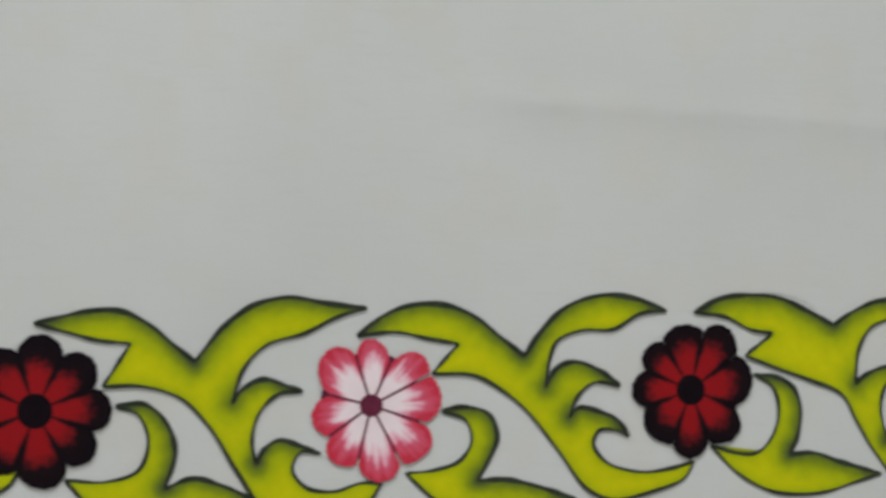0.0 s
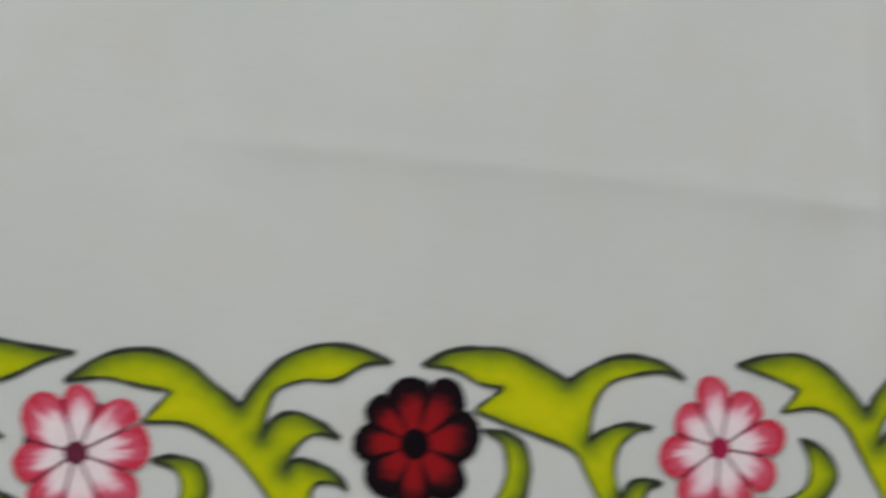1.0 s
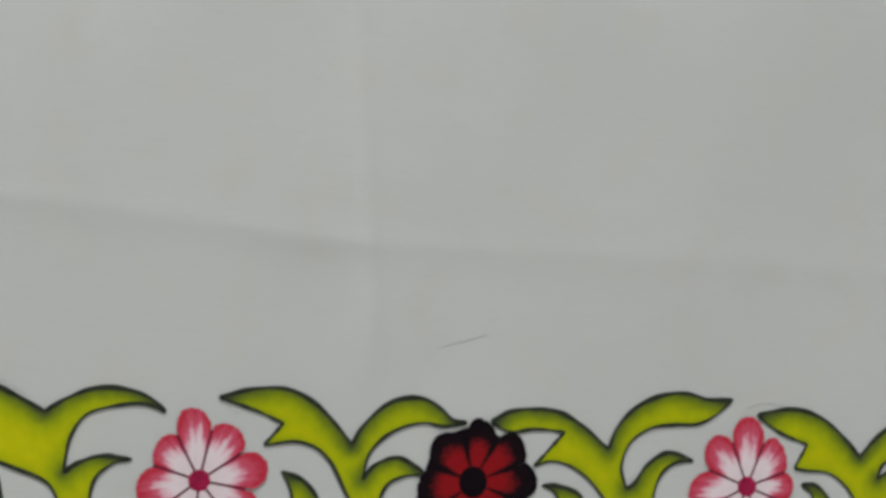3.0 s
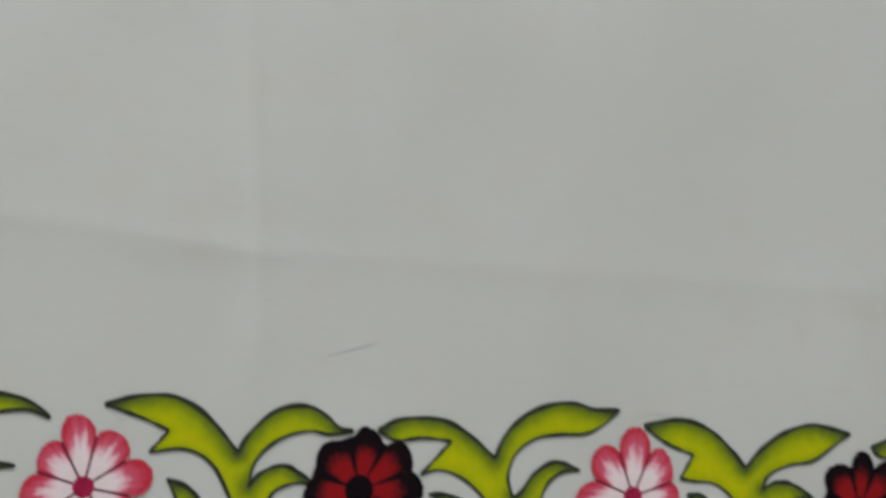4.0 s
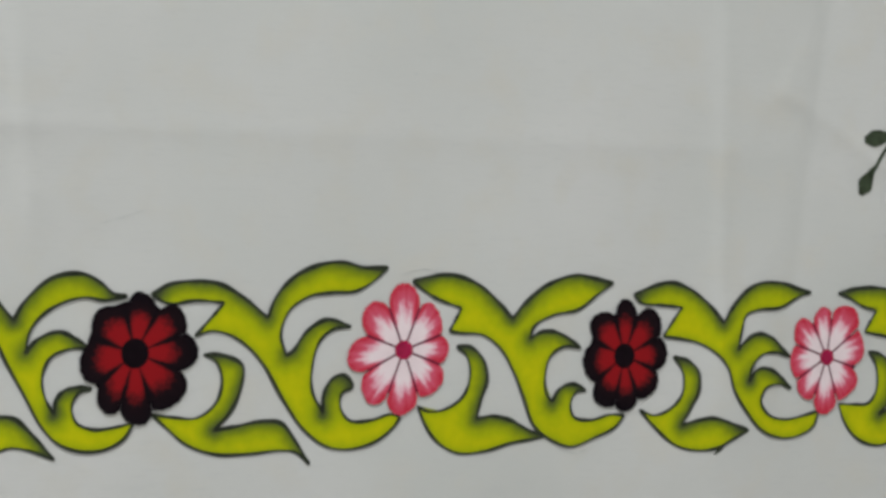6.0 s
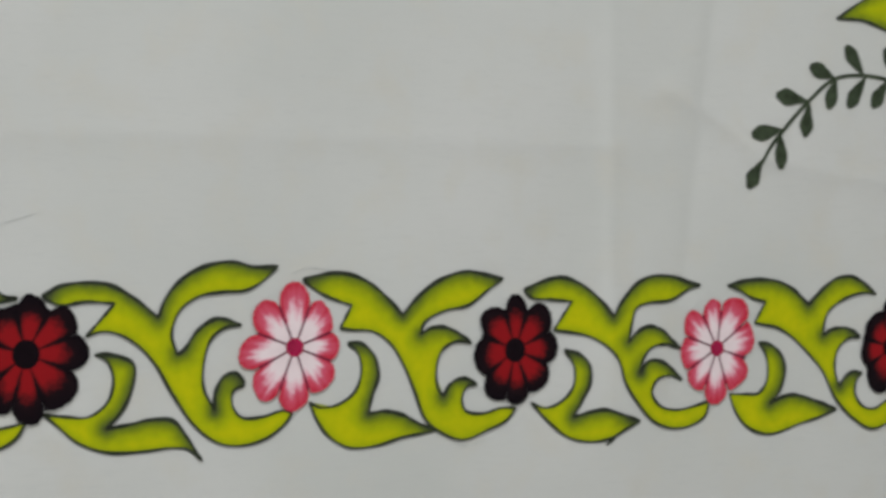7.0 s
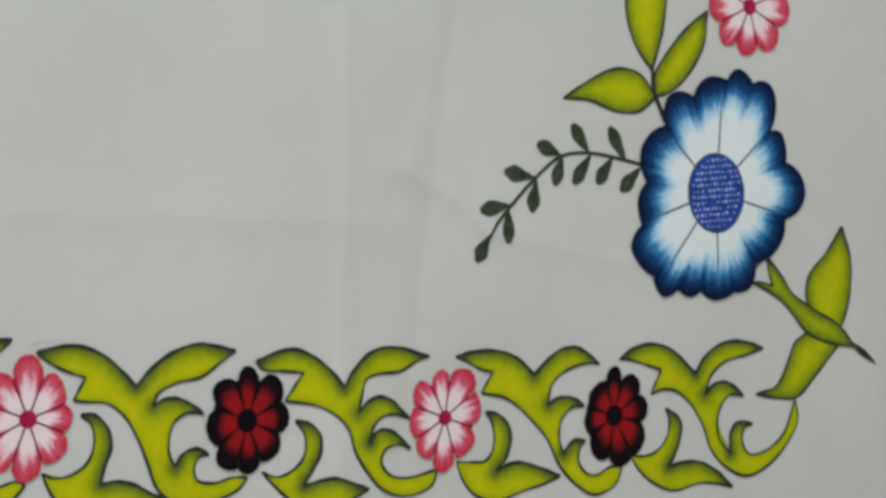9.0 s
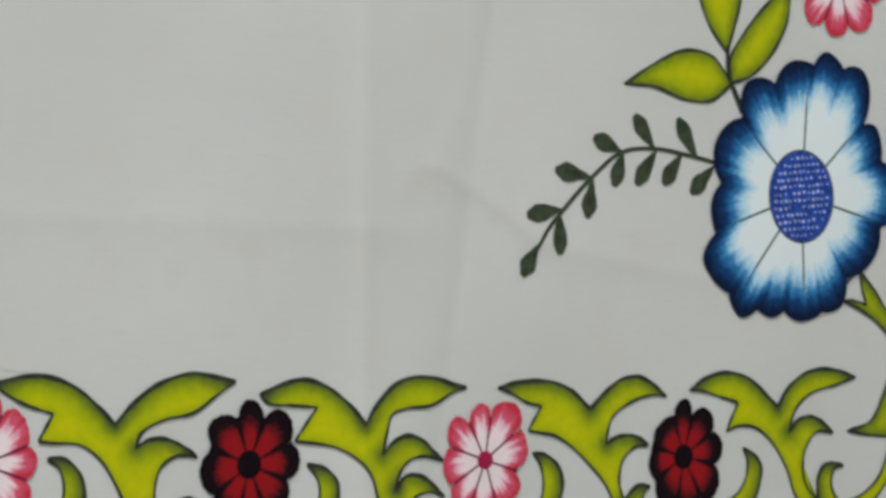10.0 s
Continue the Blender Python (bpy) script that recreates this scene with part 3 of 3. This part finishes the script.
vine(0.13,
    left_top=[(1.2703, 0.0485), (1.2865, 0.0519), (1.3140, 0.0524), (1.3309, 0.0472)],
    right_top=[(1.3492, 0.0341), (1.3649, 0.0472), (1.3761, 0.0537), (1.3904, 0.0555), (1.4019, 0.0516)],
    right_under=[(1.4165, 0.0418), (1.4021, 0.0427), (1.3822, 0.0371), (1.3681, 0.0275), (1.3643, 0.0166)],
    small_top=[(1.3639, 0.0105), (1.3712, 0.0144), (1.3854, 0.0160), (1.3941, 0.0133)],
    small_under=[(1.4010, 0.0088), (1.3884, 0.0076), (1.3783, -0.0010), (1.3757, -0.0163)],
    curl_top=[(1.3805, -0.0282), (1.3861, -0.0218), (1.3946, -0.0175)],
    hook=[(1.4033, -0.0190), (1.3976, -0.0246), (1.3961, -0.0343), (1.4038, -0.0442), (1.4155, -0.0467), (1.4300, -0.0404)],
    under=[(1.4424, -0.0403), (1.4375, -0.0531), (1.4247, -0.0603), (1.4130, -0.0621), (1.3954, -0.0541), (1.3779, -0.0391), (1.3632, -0.0161), (1.3517, -0.0050), (1.3317, 0.0104), (1.3175, 0.0171), (1.3092, 0.0184)],
    barb=[(1.2964, 0.0203)],
    left_under=[(1.3071, 0.0365), (1.2949, 0.0387), (1.2812, 0.0451)],
    spray_outer=[(1.3007, 0.0057), (1.3123, 0.0042), (1.3236, -0.0046), (1.3267, -0.0154), (1.3226, -0.0304)],
    spray_top=[(1.3129, -0.0405), (1.3271, -0.0349), (1.3382, -0.0343), (1.3552, -0.0386)],
    spray_under=[(1.3780, -0.0461), (1.3611, -0.0518), (1.3443, -0.0557), (1.3113, -0.0633), (1.2921, -0.0576), (1.2809, -0.0466)],
    spray_inner=[(1.2740, -0.0323), (1.2886, -0.0327), (1.3022, -0.0321), (1.3091, -0.0237), (1.3099, -0.0108), (1.3069, -0.0013)])
vine(0.15,
    left_top=[(1.4369, 0.0459), (1.4510, 0.0540), (1.4720, 0.0582), (1.4936, 0.0531), (1.5096, 0.0415)],
    right_top=[(1.5201, 0.0340), (1.5285, 0.0460), (1.5443, 0.0568), (1.5607, 0.0605), (1.5842, 0.0586)],
    right_under=[(1.5986, 0.0548), (1.5778, 0.0491), (1.5514, 0.0427), (1.5375, 0.0320)],
    small_top=[(1.5318, 0.0161), (1.5392, 0.0235), (1.5521, 0.0271), (1.5655, 0.0223)],
    small_under=[(1.5764, 0.0146), (1.5592, 0.0153), (1.5486, 0.0037), (1.5475, -0.0151), (1.5545, -0.0270)],
    curl_top=[(1.5626, -0.0324), (1.5620, -0.0178), (1.5681, -0.0085), (1.5766, -0.0067)],
    hook=[(1.5880, -0.0093), (1.5788, -0.0111), (1.5759, -0.0228), (1.5843, -0.0340), (1.6008, -0.0330), (1.6239, -0.0192), (1.6336, -0.0001)],
    under=[(1.6374, 0.0114), (1.6420, -0.0051), (1.6243, -0.0312), (1.6013, -0.0473), (1.5817, -0.0524), (1.5619, -0.0461), (1.5404, -0.0290), (1.5311, -0.0101), (1.5141, 0.0103), (1.4980, 0.0198), (1.4824, 0.0208)],
    barb=[(1.4715, 0.0173)],
    left_under=[(1.4818, 0.0374), (1.4634, 0.0417), (1.4482, 0.0454)],
    spray_outer=[(1.4880, 0.0056), (1.4988, 0.0008), (1.5055, -0.0072), (1.5033, -0.0258)],
    spray_top=[(1.4940, -0.0422), (1.5102, -0.0390), (1.5294, -0.0395), (1.5490, -0.0481)],
    spray_under=[(1.5671, -0.0614), (1.5495, -0.0580), (1.5302, -0.0568), (1.4988, -0.0618), (1.4733, -0.0526), (1.4605, -0.0430)],
    spray_inner=[(1.4514, -0.0318), (1.4631, -0.0330), (1.4784, -0.0298), (1.4903, -0.0185), (1.4928, -0.0047)])
vine(0.05,
    left_top=[(0.1672, 0.0294), (0.1824, 0.0408), (0.1984, 0.0465), (0.2176, 0.0466), (0.2337, 0.0405), (0.2499, 0.0282)],
    right_top=[(0.2623, 0.0189), (0.2712, 0.0314), (0.2861, 0.0456), (0.3095, 0.0530), (0.3297, 0.0507)],
    right_under=[(0.3468, 0.0441), (0.3314, 0.0428), (0.3144, 0.0338), (0.2960, 0.0331), (0.2811, 0.0268), (0.2767, 0.0158)],
    small_top=[(0.2747, 0.0018), (0.2810, 0.0121), (0.2910, 0.0158), (0.3059, 0.0112)],
    small_under=[(0.3187, 0.0024), (0.3026, 0.0040), (0.2926, -0.0045)],
    curl_top=[(0.2885, -0.0148), (0.2932, -0.0098), (0.3059, -0.0117), (0.3176, -0.0171)],
    hook=[(0.3236, -0.0259), (0.3159, -0.0224), (0.3058, -0.0224), (0.3025, -0.0295), (0.3091, -0.0390), (0.3292, -0.0454), (0.3495, -0.0435)],
    under=[(0.3625, -0.0398), (0.3569, -0.0489), (0.3393, -0.0559), (0.3124, -0.0606), (0.2991, -0.0548), (0.2825, -0.0340), (0.2628, -0.0106), (0.2465, 0.0018), (0.2336, 0.0080)],
    barb=[(0.2094, 0.0090)],
    left_under=[(0.2246, 0.0256), (0.2079, 0.0281), (0.1888, 0.0317)],
    spray_outer=[(0.2148, -0.0116), (0.2254, -0.0089), (0.2425, -0.0136), (0.2464, -0.0260), (0.2405, -0.0398)],
    spray_top=[(0.2352, -0.0490), (0.2528, -0.0489), (0.2692, -0.0525)],
    spray_under=[(0.2924, -0.0603), (0.2626, -0.0725), (0.2299, -0.0719), (0.2106, -0.0594)],
    spray_inner=[(0.1941, -0.0448), (0.2107, -0.0432), (0.2252, -0.0381), (0.2318, -0.0274), (0.2286, -0.0166)],
    shift=-0.376)


# ---- flowers ----
def disc(name, x, y, rx, ry, mat, parent, level, label="", segments=28, rings=4):
    pts, faces = [(x, y)], []
    for i in range(1, rings + 1):
        for j in range(segments):
            a = 2 * math.pi * j / segments
            pts.append((x + rx * i / rings * math.cos(a), y + ry * i / rings * math.sin(a)))
    for j in range(segments):
        k = (j + 1) % segments
        faces.append((0, 1 + j, 1 + k))
        for i in range(rings - 1):
            a, b = 1 + i * segments, 1 + (i + 1) * segments
            faces.append((a + j, b + j, b + k, a + k))
    return linked(name, laid(pts, level), faces, mat, parent, label)


def scalloped(angles, lobes, point=0.0):
    """Radius over the angle (degrees) of a rim of lobes that meet in notches; lobes: (notch angle, its radius, lobe angle, its radius), in turn."""
    angles = np.asarray(angles) % 360
    out = np.zeros(angles.shape)
    for (n0, rn0, top, rt), (n1, rn1, _, _) in zip(lobes, lobes[1:] + lobes[:1]):
        n1 += 360 if n1 < n0 else 0
        top += 360 if top < n0 else 0
        a = np.where(angles < n0, angles + 360, angles)
        f = np.clip((a - n0) / (top - n0), 0, 1)
        g = np.clip((n1 - a) / (n1 - top), 0, 1)
        bulge = (1 - point) * np.sin(math.pi / 2 * f) ** 0.75 + point * f
        fall = (1 - point) * np.sin(math.pi / 2 * g) ** 0.75 + point * g
        r = np.where(a < top, rn0 + (rt - rn0) * bulge, rn1 + (rt - rn1) * fall)
        out = np.where((a >= n0) & (a < n1), r, out)
    return out


def wide_petal(x, y, a0, a1, lobes, parent):
    """One of the big flower's petals: its tone follows the distance from the rim."""
    rings, steps = 26, 44
    a = np.linspace(a0, a1, steps + 1)
    rim = scalloped(a, lobes, 0.05)
    q = np.linspace(0, 1, rings + 1)[:, None] ** 0.8
    r = 0.012 + (rim[None] - 0.012) * q
    slim = np.degrees(0.0009 * np.clip((0.85 - q) / 0.25, 0, 1) / r)
    turn = np.radians((a0 + slim) + (a1 - a0 - 2 * slim) * np.linspace(0, 1, steps + 1)[None])
    mean = np.convolve(np.pad(rim, 6, mode="edge"), np.ones(13) / 13, "valid")
    tone = 1 - (0.78 * rim[None] + 0.22 * mean[None] - r) / 0.054
    brush = np.stack([turn * 16, r * 22, 0 * r + a0], -1)
    return linked("petal", laid(np.stack([(x + r * np.cos(turn)).ravel(), (y + r * np.sin(turn)).ravel()], -1), 0.00110), grid_faces(rings + 1, steps + 1),
                  BLUE, parent, tone=np.clip(tone, 0, 1).ravel(), brush=brush.reshape(-1, 3))


def petal(x, y, a0, a1, lobes, gap, mat, parent, inner, lateral, rng):
    """A petal of a small flower, between two angles. Its tone runs from the heart (0) to the rim (1)."""
    rings, steps = 16, 18
    f = np.linspace(0, 1, steps + 1)
    rim = scalloped(a0 + 0.01 + (a1 - a0 - 0.02) * f, lobes) * (1 + 0.012 * rng.uniform(-1, 1, steps + 1))
    q = np.linspace(0, 1, rings + 1)[:, None]
    r = inner + (rim[None] - inner) * q
    slim = np.minimum(np.degrees(gap / r), 0.3 * (a1 - a0))
    a = np.radians((a0 + slim) + (a1 - a0 - 2 * slim) * f[None])
    side = np.abs(2 * f[None] - 1) + 0 * q
    lift = rng.uniform(-0.07, 0.07)
    tone = np.maximum(q + lift, (lateral - 0.26 + 0.52 * q) * side**1.5) if lateral else q + 0.42 * side**4 * np.clip(q - 0.15, 0, 1) + lift * q
    brush = np.stack([a * 9 + 7 * x, q * 1.1 + 0 * a, 0 * a + 31 * y + a0], -1)
    points = np.stack([(x + r * np.cos(a)).ravel(), (y + r * np.sin(a)).ravel()], -1)
    return linked("petal", laid(points, 0.00110), grid_faces(rings + 1, steps + 1), mat, parent,
                  tone=np.clip(tone, 0, 1).ravel(), brush=brush.reshape(-1, 3))


def small_flower(x, y, kind, seed, tips, notches=()):
    """A flower of eight petals, pink and white or red with black rims; tips, notches: the angle and reach of each petal and of each gap."""
    rng = np.random.default_rng(seed)
    pink = kind == "pink"
    size = sum(r for _, r in tips) / len(tips)
    base = disc("flower", x, y, size * (0.74 if pink else 0.79), size * (0.76 if pink else 0.80), MAROON if pink else BLACK, SHEET, 0.00100,
                "pink and white painted flower with eight rounded petals" if pink else "dark red painted flower with black-rimmed petals")
    lobes = []
    for n, ((a, r), (b, s)) in enumerate(zip(tips[-1:] + tips[:-1], tips)):
        if notches:
            lobes.append((notches[n][0], 0.96 * notches[n][1], b, s))
        else:
            a -= 360 if a > b else 0
            lobes.append((((a + b) / 2) % 360, (0.80 if pink else 0.81) * (r + s) / 2, b, s))
    lobes.sort()
    for (a0, _, _, _), (a1, _, _, _) in zip(lobes, lobes[1:] + lobes[:1]):
        petal(x, y, a0, a1 + (360 if a1 < a0 else 0), lobes, 0.00075 if pink else 0.00012, PINK if pink else RED, base, 0.10 * size, 0.0 if pink else 0.88, rng)
    if pink:
        disc("flower_centre", x, y, size * 0.17, size * 0.16, MAROON if seed == 1 else CRIMSON, base, 0.00120, "crimson centre")
    else:
        disc("flower_centre", x, y, size * 0.23, size * 0.23, BLACK, base, 0.00120, "black centre")
    return base


small_flower(-0.0061, -0.0104, "red", 10, [(1, 0.0406), (42, 0.0401), (84, 0.0403), (131, 0.0393), (178, 0.0406), (224, 0.0394), (282, 0.0410), (320, 0.0388)])
small_flower(0.5428, 0.0013, "pink", 3, [(12, 0.0425), (54, 0.0371), (103, 0.0418), (138, 0.0334), (191, 0.0377), (242, 0.0402), (293, 0.0414), (331, 0.0400)])
small_flower(0.1749, -0.0081, "pink", 1,
    tips=[(91, 0.036), (130, 0.0383), (195, 0.0339), (234, 0.0373), (280, 0.0418), (322, 0.0408), (8, 0.0399), (41, 0.04)],
    notches=[(65, 0.0263), (107, 0.0306), (166, 0.025), (215, 0.0303), (256, 0.0343), (298, 0.037), (342, 0.0335), (27, 0.0388)])
small_flower(0.3608, 0.0001, "red", 12,
    tips=[(99, 0.0369), (142, 0.0352), (181, 0.0354), (226, 0.0353), (267, 0.0386), (318, 0.0381), (14, 0.0387), (59, 0.0419)],
    notches=[(76, 0.035), (122, 0.0335), (158, 0.03), (200, 0.0298), (250, 0.0335), (290, 0.0321), (340, 0.0284), (35, 0.0359)])
small_flower(0.7155, 0.0049, "red", 14,
    tips=[(86, 0.0381), (138, 0.0364), (198, 0.0376), (244, 0.0414), (277, 0.0448), (323, 0.0432), (1, 0.0434), (44, 0.0413)],
    notches=[(60, 0.0307), (104, 0.0272), (161, 0.028), (219, 0.0306), (255, 0.0377), (290, 0.039), (341, 0.0348), (20, 0.0383)])
small_flower(0.9073, 0.0069, "pink", 5,
    tips=[(92, 0.044), (133, 0.0401), (191, 0.0421), (234, 0.0426), (267, 0.0429), (322, 0.037), (5, 0.034), (57, 0.0367)],
    notches=[(68, 0.0331), (113, 0.0329), (161, 0.0304), (207, 0.0337), (249, 0.036), (291, 0.0343), (341, 0.0304), (20, 0.0312)])
small_flower(1.0836, 0.0029, "red", 16,
    tips=[(91, 0.0394), (137, 0.0379), (189, 0.0352), (236, 0.0394), (272, 0.0387), (318, 0.036), (3, 0.0369), (50, 0.0407)],
    notches=[(70, 0.0309), (107, 0.0294), (158, 0.0271), (217, 0.0312), (258, 0.0363), (292, 0.0338), (340, 0.0305), (24, 0.034)])
small_flower(1.2612, 0.0019, "pink", 7,
    tips=[(96, 0.0367), (134, 0.0376), (189, 0.0334), (232, 0.0359), (267, 0.0416), (324, 0.0354), (11, 0.0356), (54, 0.0431)],
    notches=[(83, 0.0337), (119, 0.0293), (162, 0.0312), (211, 0.0321), (250, 0.0341), (289, 0.0351), (344, 0.0248), (36, 0.0368)])
small_flower(1.4324, 0.0005, "red", 18,
    tips=[(88, 0.04), (141, 0.0319), (194, 0.0314), (245, 0.0379), (283, 0.0422), (317, 0.0404), (13, 0.0367), (55, 0.0388)],
    notches=[(76, 0.0307), (108, 0.0315), (165, 0.0266), (212, 0.0289), (263, 0.0349), (301, 0.0406), (349, 0.0307), (33, 0.0323)])
small_flower(1.5748, 0.3410, "pink", 9, [(0, 0.0470), (45, 0.0450), (88, 0.0410), (135, 0.0440), (182, 0.0470), (228, 0.0440), (262, 0.0415), (312, 0.0440)])


def big_flower(x, y):
    """The large blue corner flower: seven wide petals with scalloped rims and a dotted oval centre."""
    rng = np.random.default_rng(40)
    base = disc("flower", x, y, 0.079, 0.079, SLATE, SHEET, 0.00100, "large blue and white painted flower with scalloped petals", 48, 8)
    lobes = [(19, 0.0854, 34, 0.092), (41, 0.0816, 57, 0.111), (66, 0.1014, 76, 0.107), (83, 0.0945, 93, 0.0961), (109, 0.0816, 125, 0.0942), 
             (138, 0.0767, 159, 0.09), (176, 0.0767, 190, 0.0883), (200, 0.0874, 209, 0.1057), (226, 0.0985, 236, 0.1049), (243, 0.0915, 250, 0.0926), 
             (259, 0.0838, 271, 0.09), (285, 0.086, 296, 0.0895), (309, 0.0738, 336, 0.0875), (346, 0.0833, 2, 0.1055)]
    cuts = [42, 86, 140, 199, 230, 273, 348, 402]
    for a0, a1 in zip(cuts, cuts[1:]):
        wide_petal(x, y, a0, a1, lobes, base)
    oval = disc("flower_centre", x, y - 0.001, 0.0325, 0.0335, SLATE, base, 0.00120, "royal blue oval centre with rows of pale dots", 40)
    disc("disc", x, y - 0.001, 0.0310, 0.0320, ROYAL, oval, 0.00128, "", 40)
    verts, faces = [], []
    for row in range(12):
        dy = (row - 5.5) * 0.0050
        reach = 0.0285 * math.sqrt(max(0, 1 - (dy / 0.031) ** 2))
        n = int(reach * 2 / 0.0046)
        for i in range(n):
            if rng.random() < 0.08:
                continue
            cx = x + (i - (n - 1) / 2) * 0.0046 + rng.uniform(-0.0006, 0.0006)
            cy = y - 0.001 + dy + 0.10 * (cx - x) + rng.uniform(-0.0005, 0.0005)
            r, first = rng.uniform(0.0007, 0.0013), len(verts)
            verts += [(cx + 1.3 * r * math.cos(a), cy + r * math.sin(a)) for a in np.linspace(0, 2 * math.pi, 7)[:6]]
            faces.append(tuple(range(first, first + 6)))
    tagged(linked("dots", laid(verts, 0.00136), faces, DOTS, oval), "pale blue dots", kind="stuff")
    return base


big_flower(1.5394, 0.1842)


# ---- corner leaves ----
RIMMED = (0.66, 0.0050, 0.00105)
twig = line("leafy_twig", [(1.4662, 0.2855, 0.0030), (1.4672, 0.2655, 0.0032), (1.473, 0.2545, 0.0038), (1.482, 0.240, 0.006)], OUTLINE, SHEET, 0.00094,
            "three yellow-green painted leaves on a dark twig")
leaf("leaf", [[(1.3720, 0.2520), (1.3990, 0.2680), (1.4270, 0.2790), (1.4530, 0.2760)], [(1.4712, 0.2590), (1.4520, 0.2460), (1.4270, 0.2450), (1.3990, 0.2520)]],
     [RIMMED, RIMMED], twig, 0.00060, tips=[(1.3720, 0.2520)], ground=0.12)
leaf("leaf", [[(1.4700, 0.2590), (1.4690, 0.2760), (1.4810, 0.2940), (1.5060, 0.3190)], [(1.5270, 0.3340), (1.5240, 0.3070), (1.5060, 0.2790), (1.4880, 0.2650)]],
     [RIMMED, RIMMED], twig, 0.00064, tips=[(1.5270, 0.3340)], ground=0.12)
leaf("leaf", [[(1.4660, 0.2800), (1.4470, 0.3000), (1.4370, 0.3250), (1.4370, 0.3500), (1.4440, 0.3750)], [(1.4580, 0.3950), (1.4760, 0.3700), (1.4800, 0.3450), (1.4770, 0.3150)]],
     [RIMMED, RIMMED], twig, 0.00068, tips=[(1.4580, 0.3950)], ground=0.12)

corner = leaf("corner_leaf", [[(1.6002, 0.1316), (1.6160, 0.1180), (1.6307, 0.1024), (1.6588, 0.0877), (1.6905, 0.0738)],
                              [(1.7110, 0.0555), (1.6805, 0.0586), (1.6525, 0.0673), (1.6241, 0.0913), (1.6050, 0.1020)],
                              [(1.5825, 0.1099), (1.5960, 0.1098)], [(1.6085, 0.1070), (1.6030, 0.1190)]],
              [RIMMED, RIMMED, CLEAN, CLEAN], SHEET, 0.00084, tips=[(1.6002, 0.1316), (1.5825, 0.1099), (1.7110, 0.0555)], ground=0.20,
              label="yellow-green painted leaf with a forked end at the border corner")
line("leaf_point", [(1.706, 0.0590, 0.003), (1.722, 0.0500, 0.006), (1.7377, 0.0410, 0.0005)], OUTLINE, corner, 0.00095, "dark pointed tip")
leaf("leaf", [[(1.6911, 0.1600), (1.6724, 0.1365), (1.6517, 0.1157), (1.6490, 0.1010)], [(1.6525, 0.0890), (1.6720, 0.0800)],
              [(1.6940, 0.0735), (1.7016, 0.0969), (1.7030, 0.1288)]], [RIMMED, BARE, RIMMED], corner, 0.00060, tips=[(1.6911, 0.1600)], ground=0.18)
leaf("leaf", [[(1.5911, 0.0158), (1.6159, 0.0232), (1.6277, 0.0408), (1.6375, 0.0600)], [(1.6538, 0.0690), (1.6750, 0.0650)],
              [(1.6900, 0.0570), (1.6638, 0.0324), (1.6388, 0.0125), (1.6183, 0.0121)]], [RIMMED, BARE, RIMMED], corner, 0.00064, tips=[(1.5911, 0.0158)], ground=0.18)


# ---- dark green sprig ----
def sprig():
    spine = [(1.4643, 0.2020), (1.4313, 0.2070), (1.3982, 0.2100), (1.3710, 0.2060), (1.3447, 0.1870), (1.3234, 0.1670), (1.3083, 0.1510), (1.2985, 0.1350)]
    stem = line("sprig", [(x, y, 0.0030) for x, y in spine], SPRIG, SHEET, 0.00050, "curved dark green painted sprig with small leaves", 40)
    for node, tip in (((1.4400, 0.2040), (1.4206, 0.2320)), ((1.4556, 0.2010), (1.4342, 0.1810)), ((1.4001, 0.2100), (1.3817, 0.2320)), ((1.4254, 0.2080), (1.4089, 0.1860)),
                      ((1.3710, 0.2070), (1.3467, 0.2150)), ((1.4021, 0.2090), (1.3846, 0.1850)), ((1.3457, 0.1880), (1.3146, 0.1920)), ((1.3729, 0.2070), (1.3652, 0.1830)),
                      ((1.3204, 0.1660), (1.2917, 0.1610)), ((1.3467, 0.1880), (1.3428, 0.1610)), ((1.3024, 0.1430), (1.2898, 0.1210)), ((1.3185, 0.1640), (1.3204, 0.1360))):
        (ax, ay), (bx, by) = node, tip
        line("leaf", [(ax, ay, 0.001), (ax + (bx - ax) * 0.35, ay + (by - ay) * 0.35, 0.0080), (ax + (bx - ax) * 0.7, ay + (by - ay) * 0.7, 0.0128), (bx, by, 0.004)],
             SPRIG, stem, 0.00058)
    return stem


sprig()

# ---- pencil marks, small stray marks ----
for knots in ([(0.690, 0.0840, 0.0002), (0.704, 0.0880, 0.0006), (0.722, 0.0935, 0.0002)], [(0.405, 0.0555, 0.0006), (0.425, 0.0535, 0.0007), (0.440, 0.046, 0.0004)],
              [(0.556, 0.047, 0.0005), (0.560, 0.042, 0.0006), (0.565, 0.040, 0.0004)], [(0.905, 0.056, 0.0005), (0.920, 0.060, 0.0006), (0.938, 0.057, 0.0004)],
              [(1.030, -0.060, 0.0005), (1.045, -0.0635, 0.0007), (1.060, -0.060, 0.0004)]):
    line("pencil_mark", knots, PENCIL, SHEET, 0.00020, "faint grey pencil mark")
line("paint_spot", [(1.172, -0.058, 0.003), (1.168, -0.063, 0.003), (1.163, -0.067, 0.001)], OUTLINE, SHEET, 0.00040, "small dark green stray spot")
# A flat white oval, brighter than the cotton.
disc("white_mark", 0.889, 0.343, 0.0150, 0.011, WHITE, SHEET, 0.00040, "small round white mark")
disc("speck", 0.9108, 0.188, 0.0015, 0.0009, PENCIL, SHEET, 0.00030, "tiny grey speck", 10, 2)
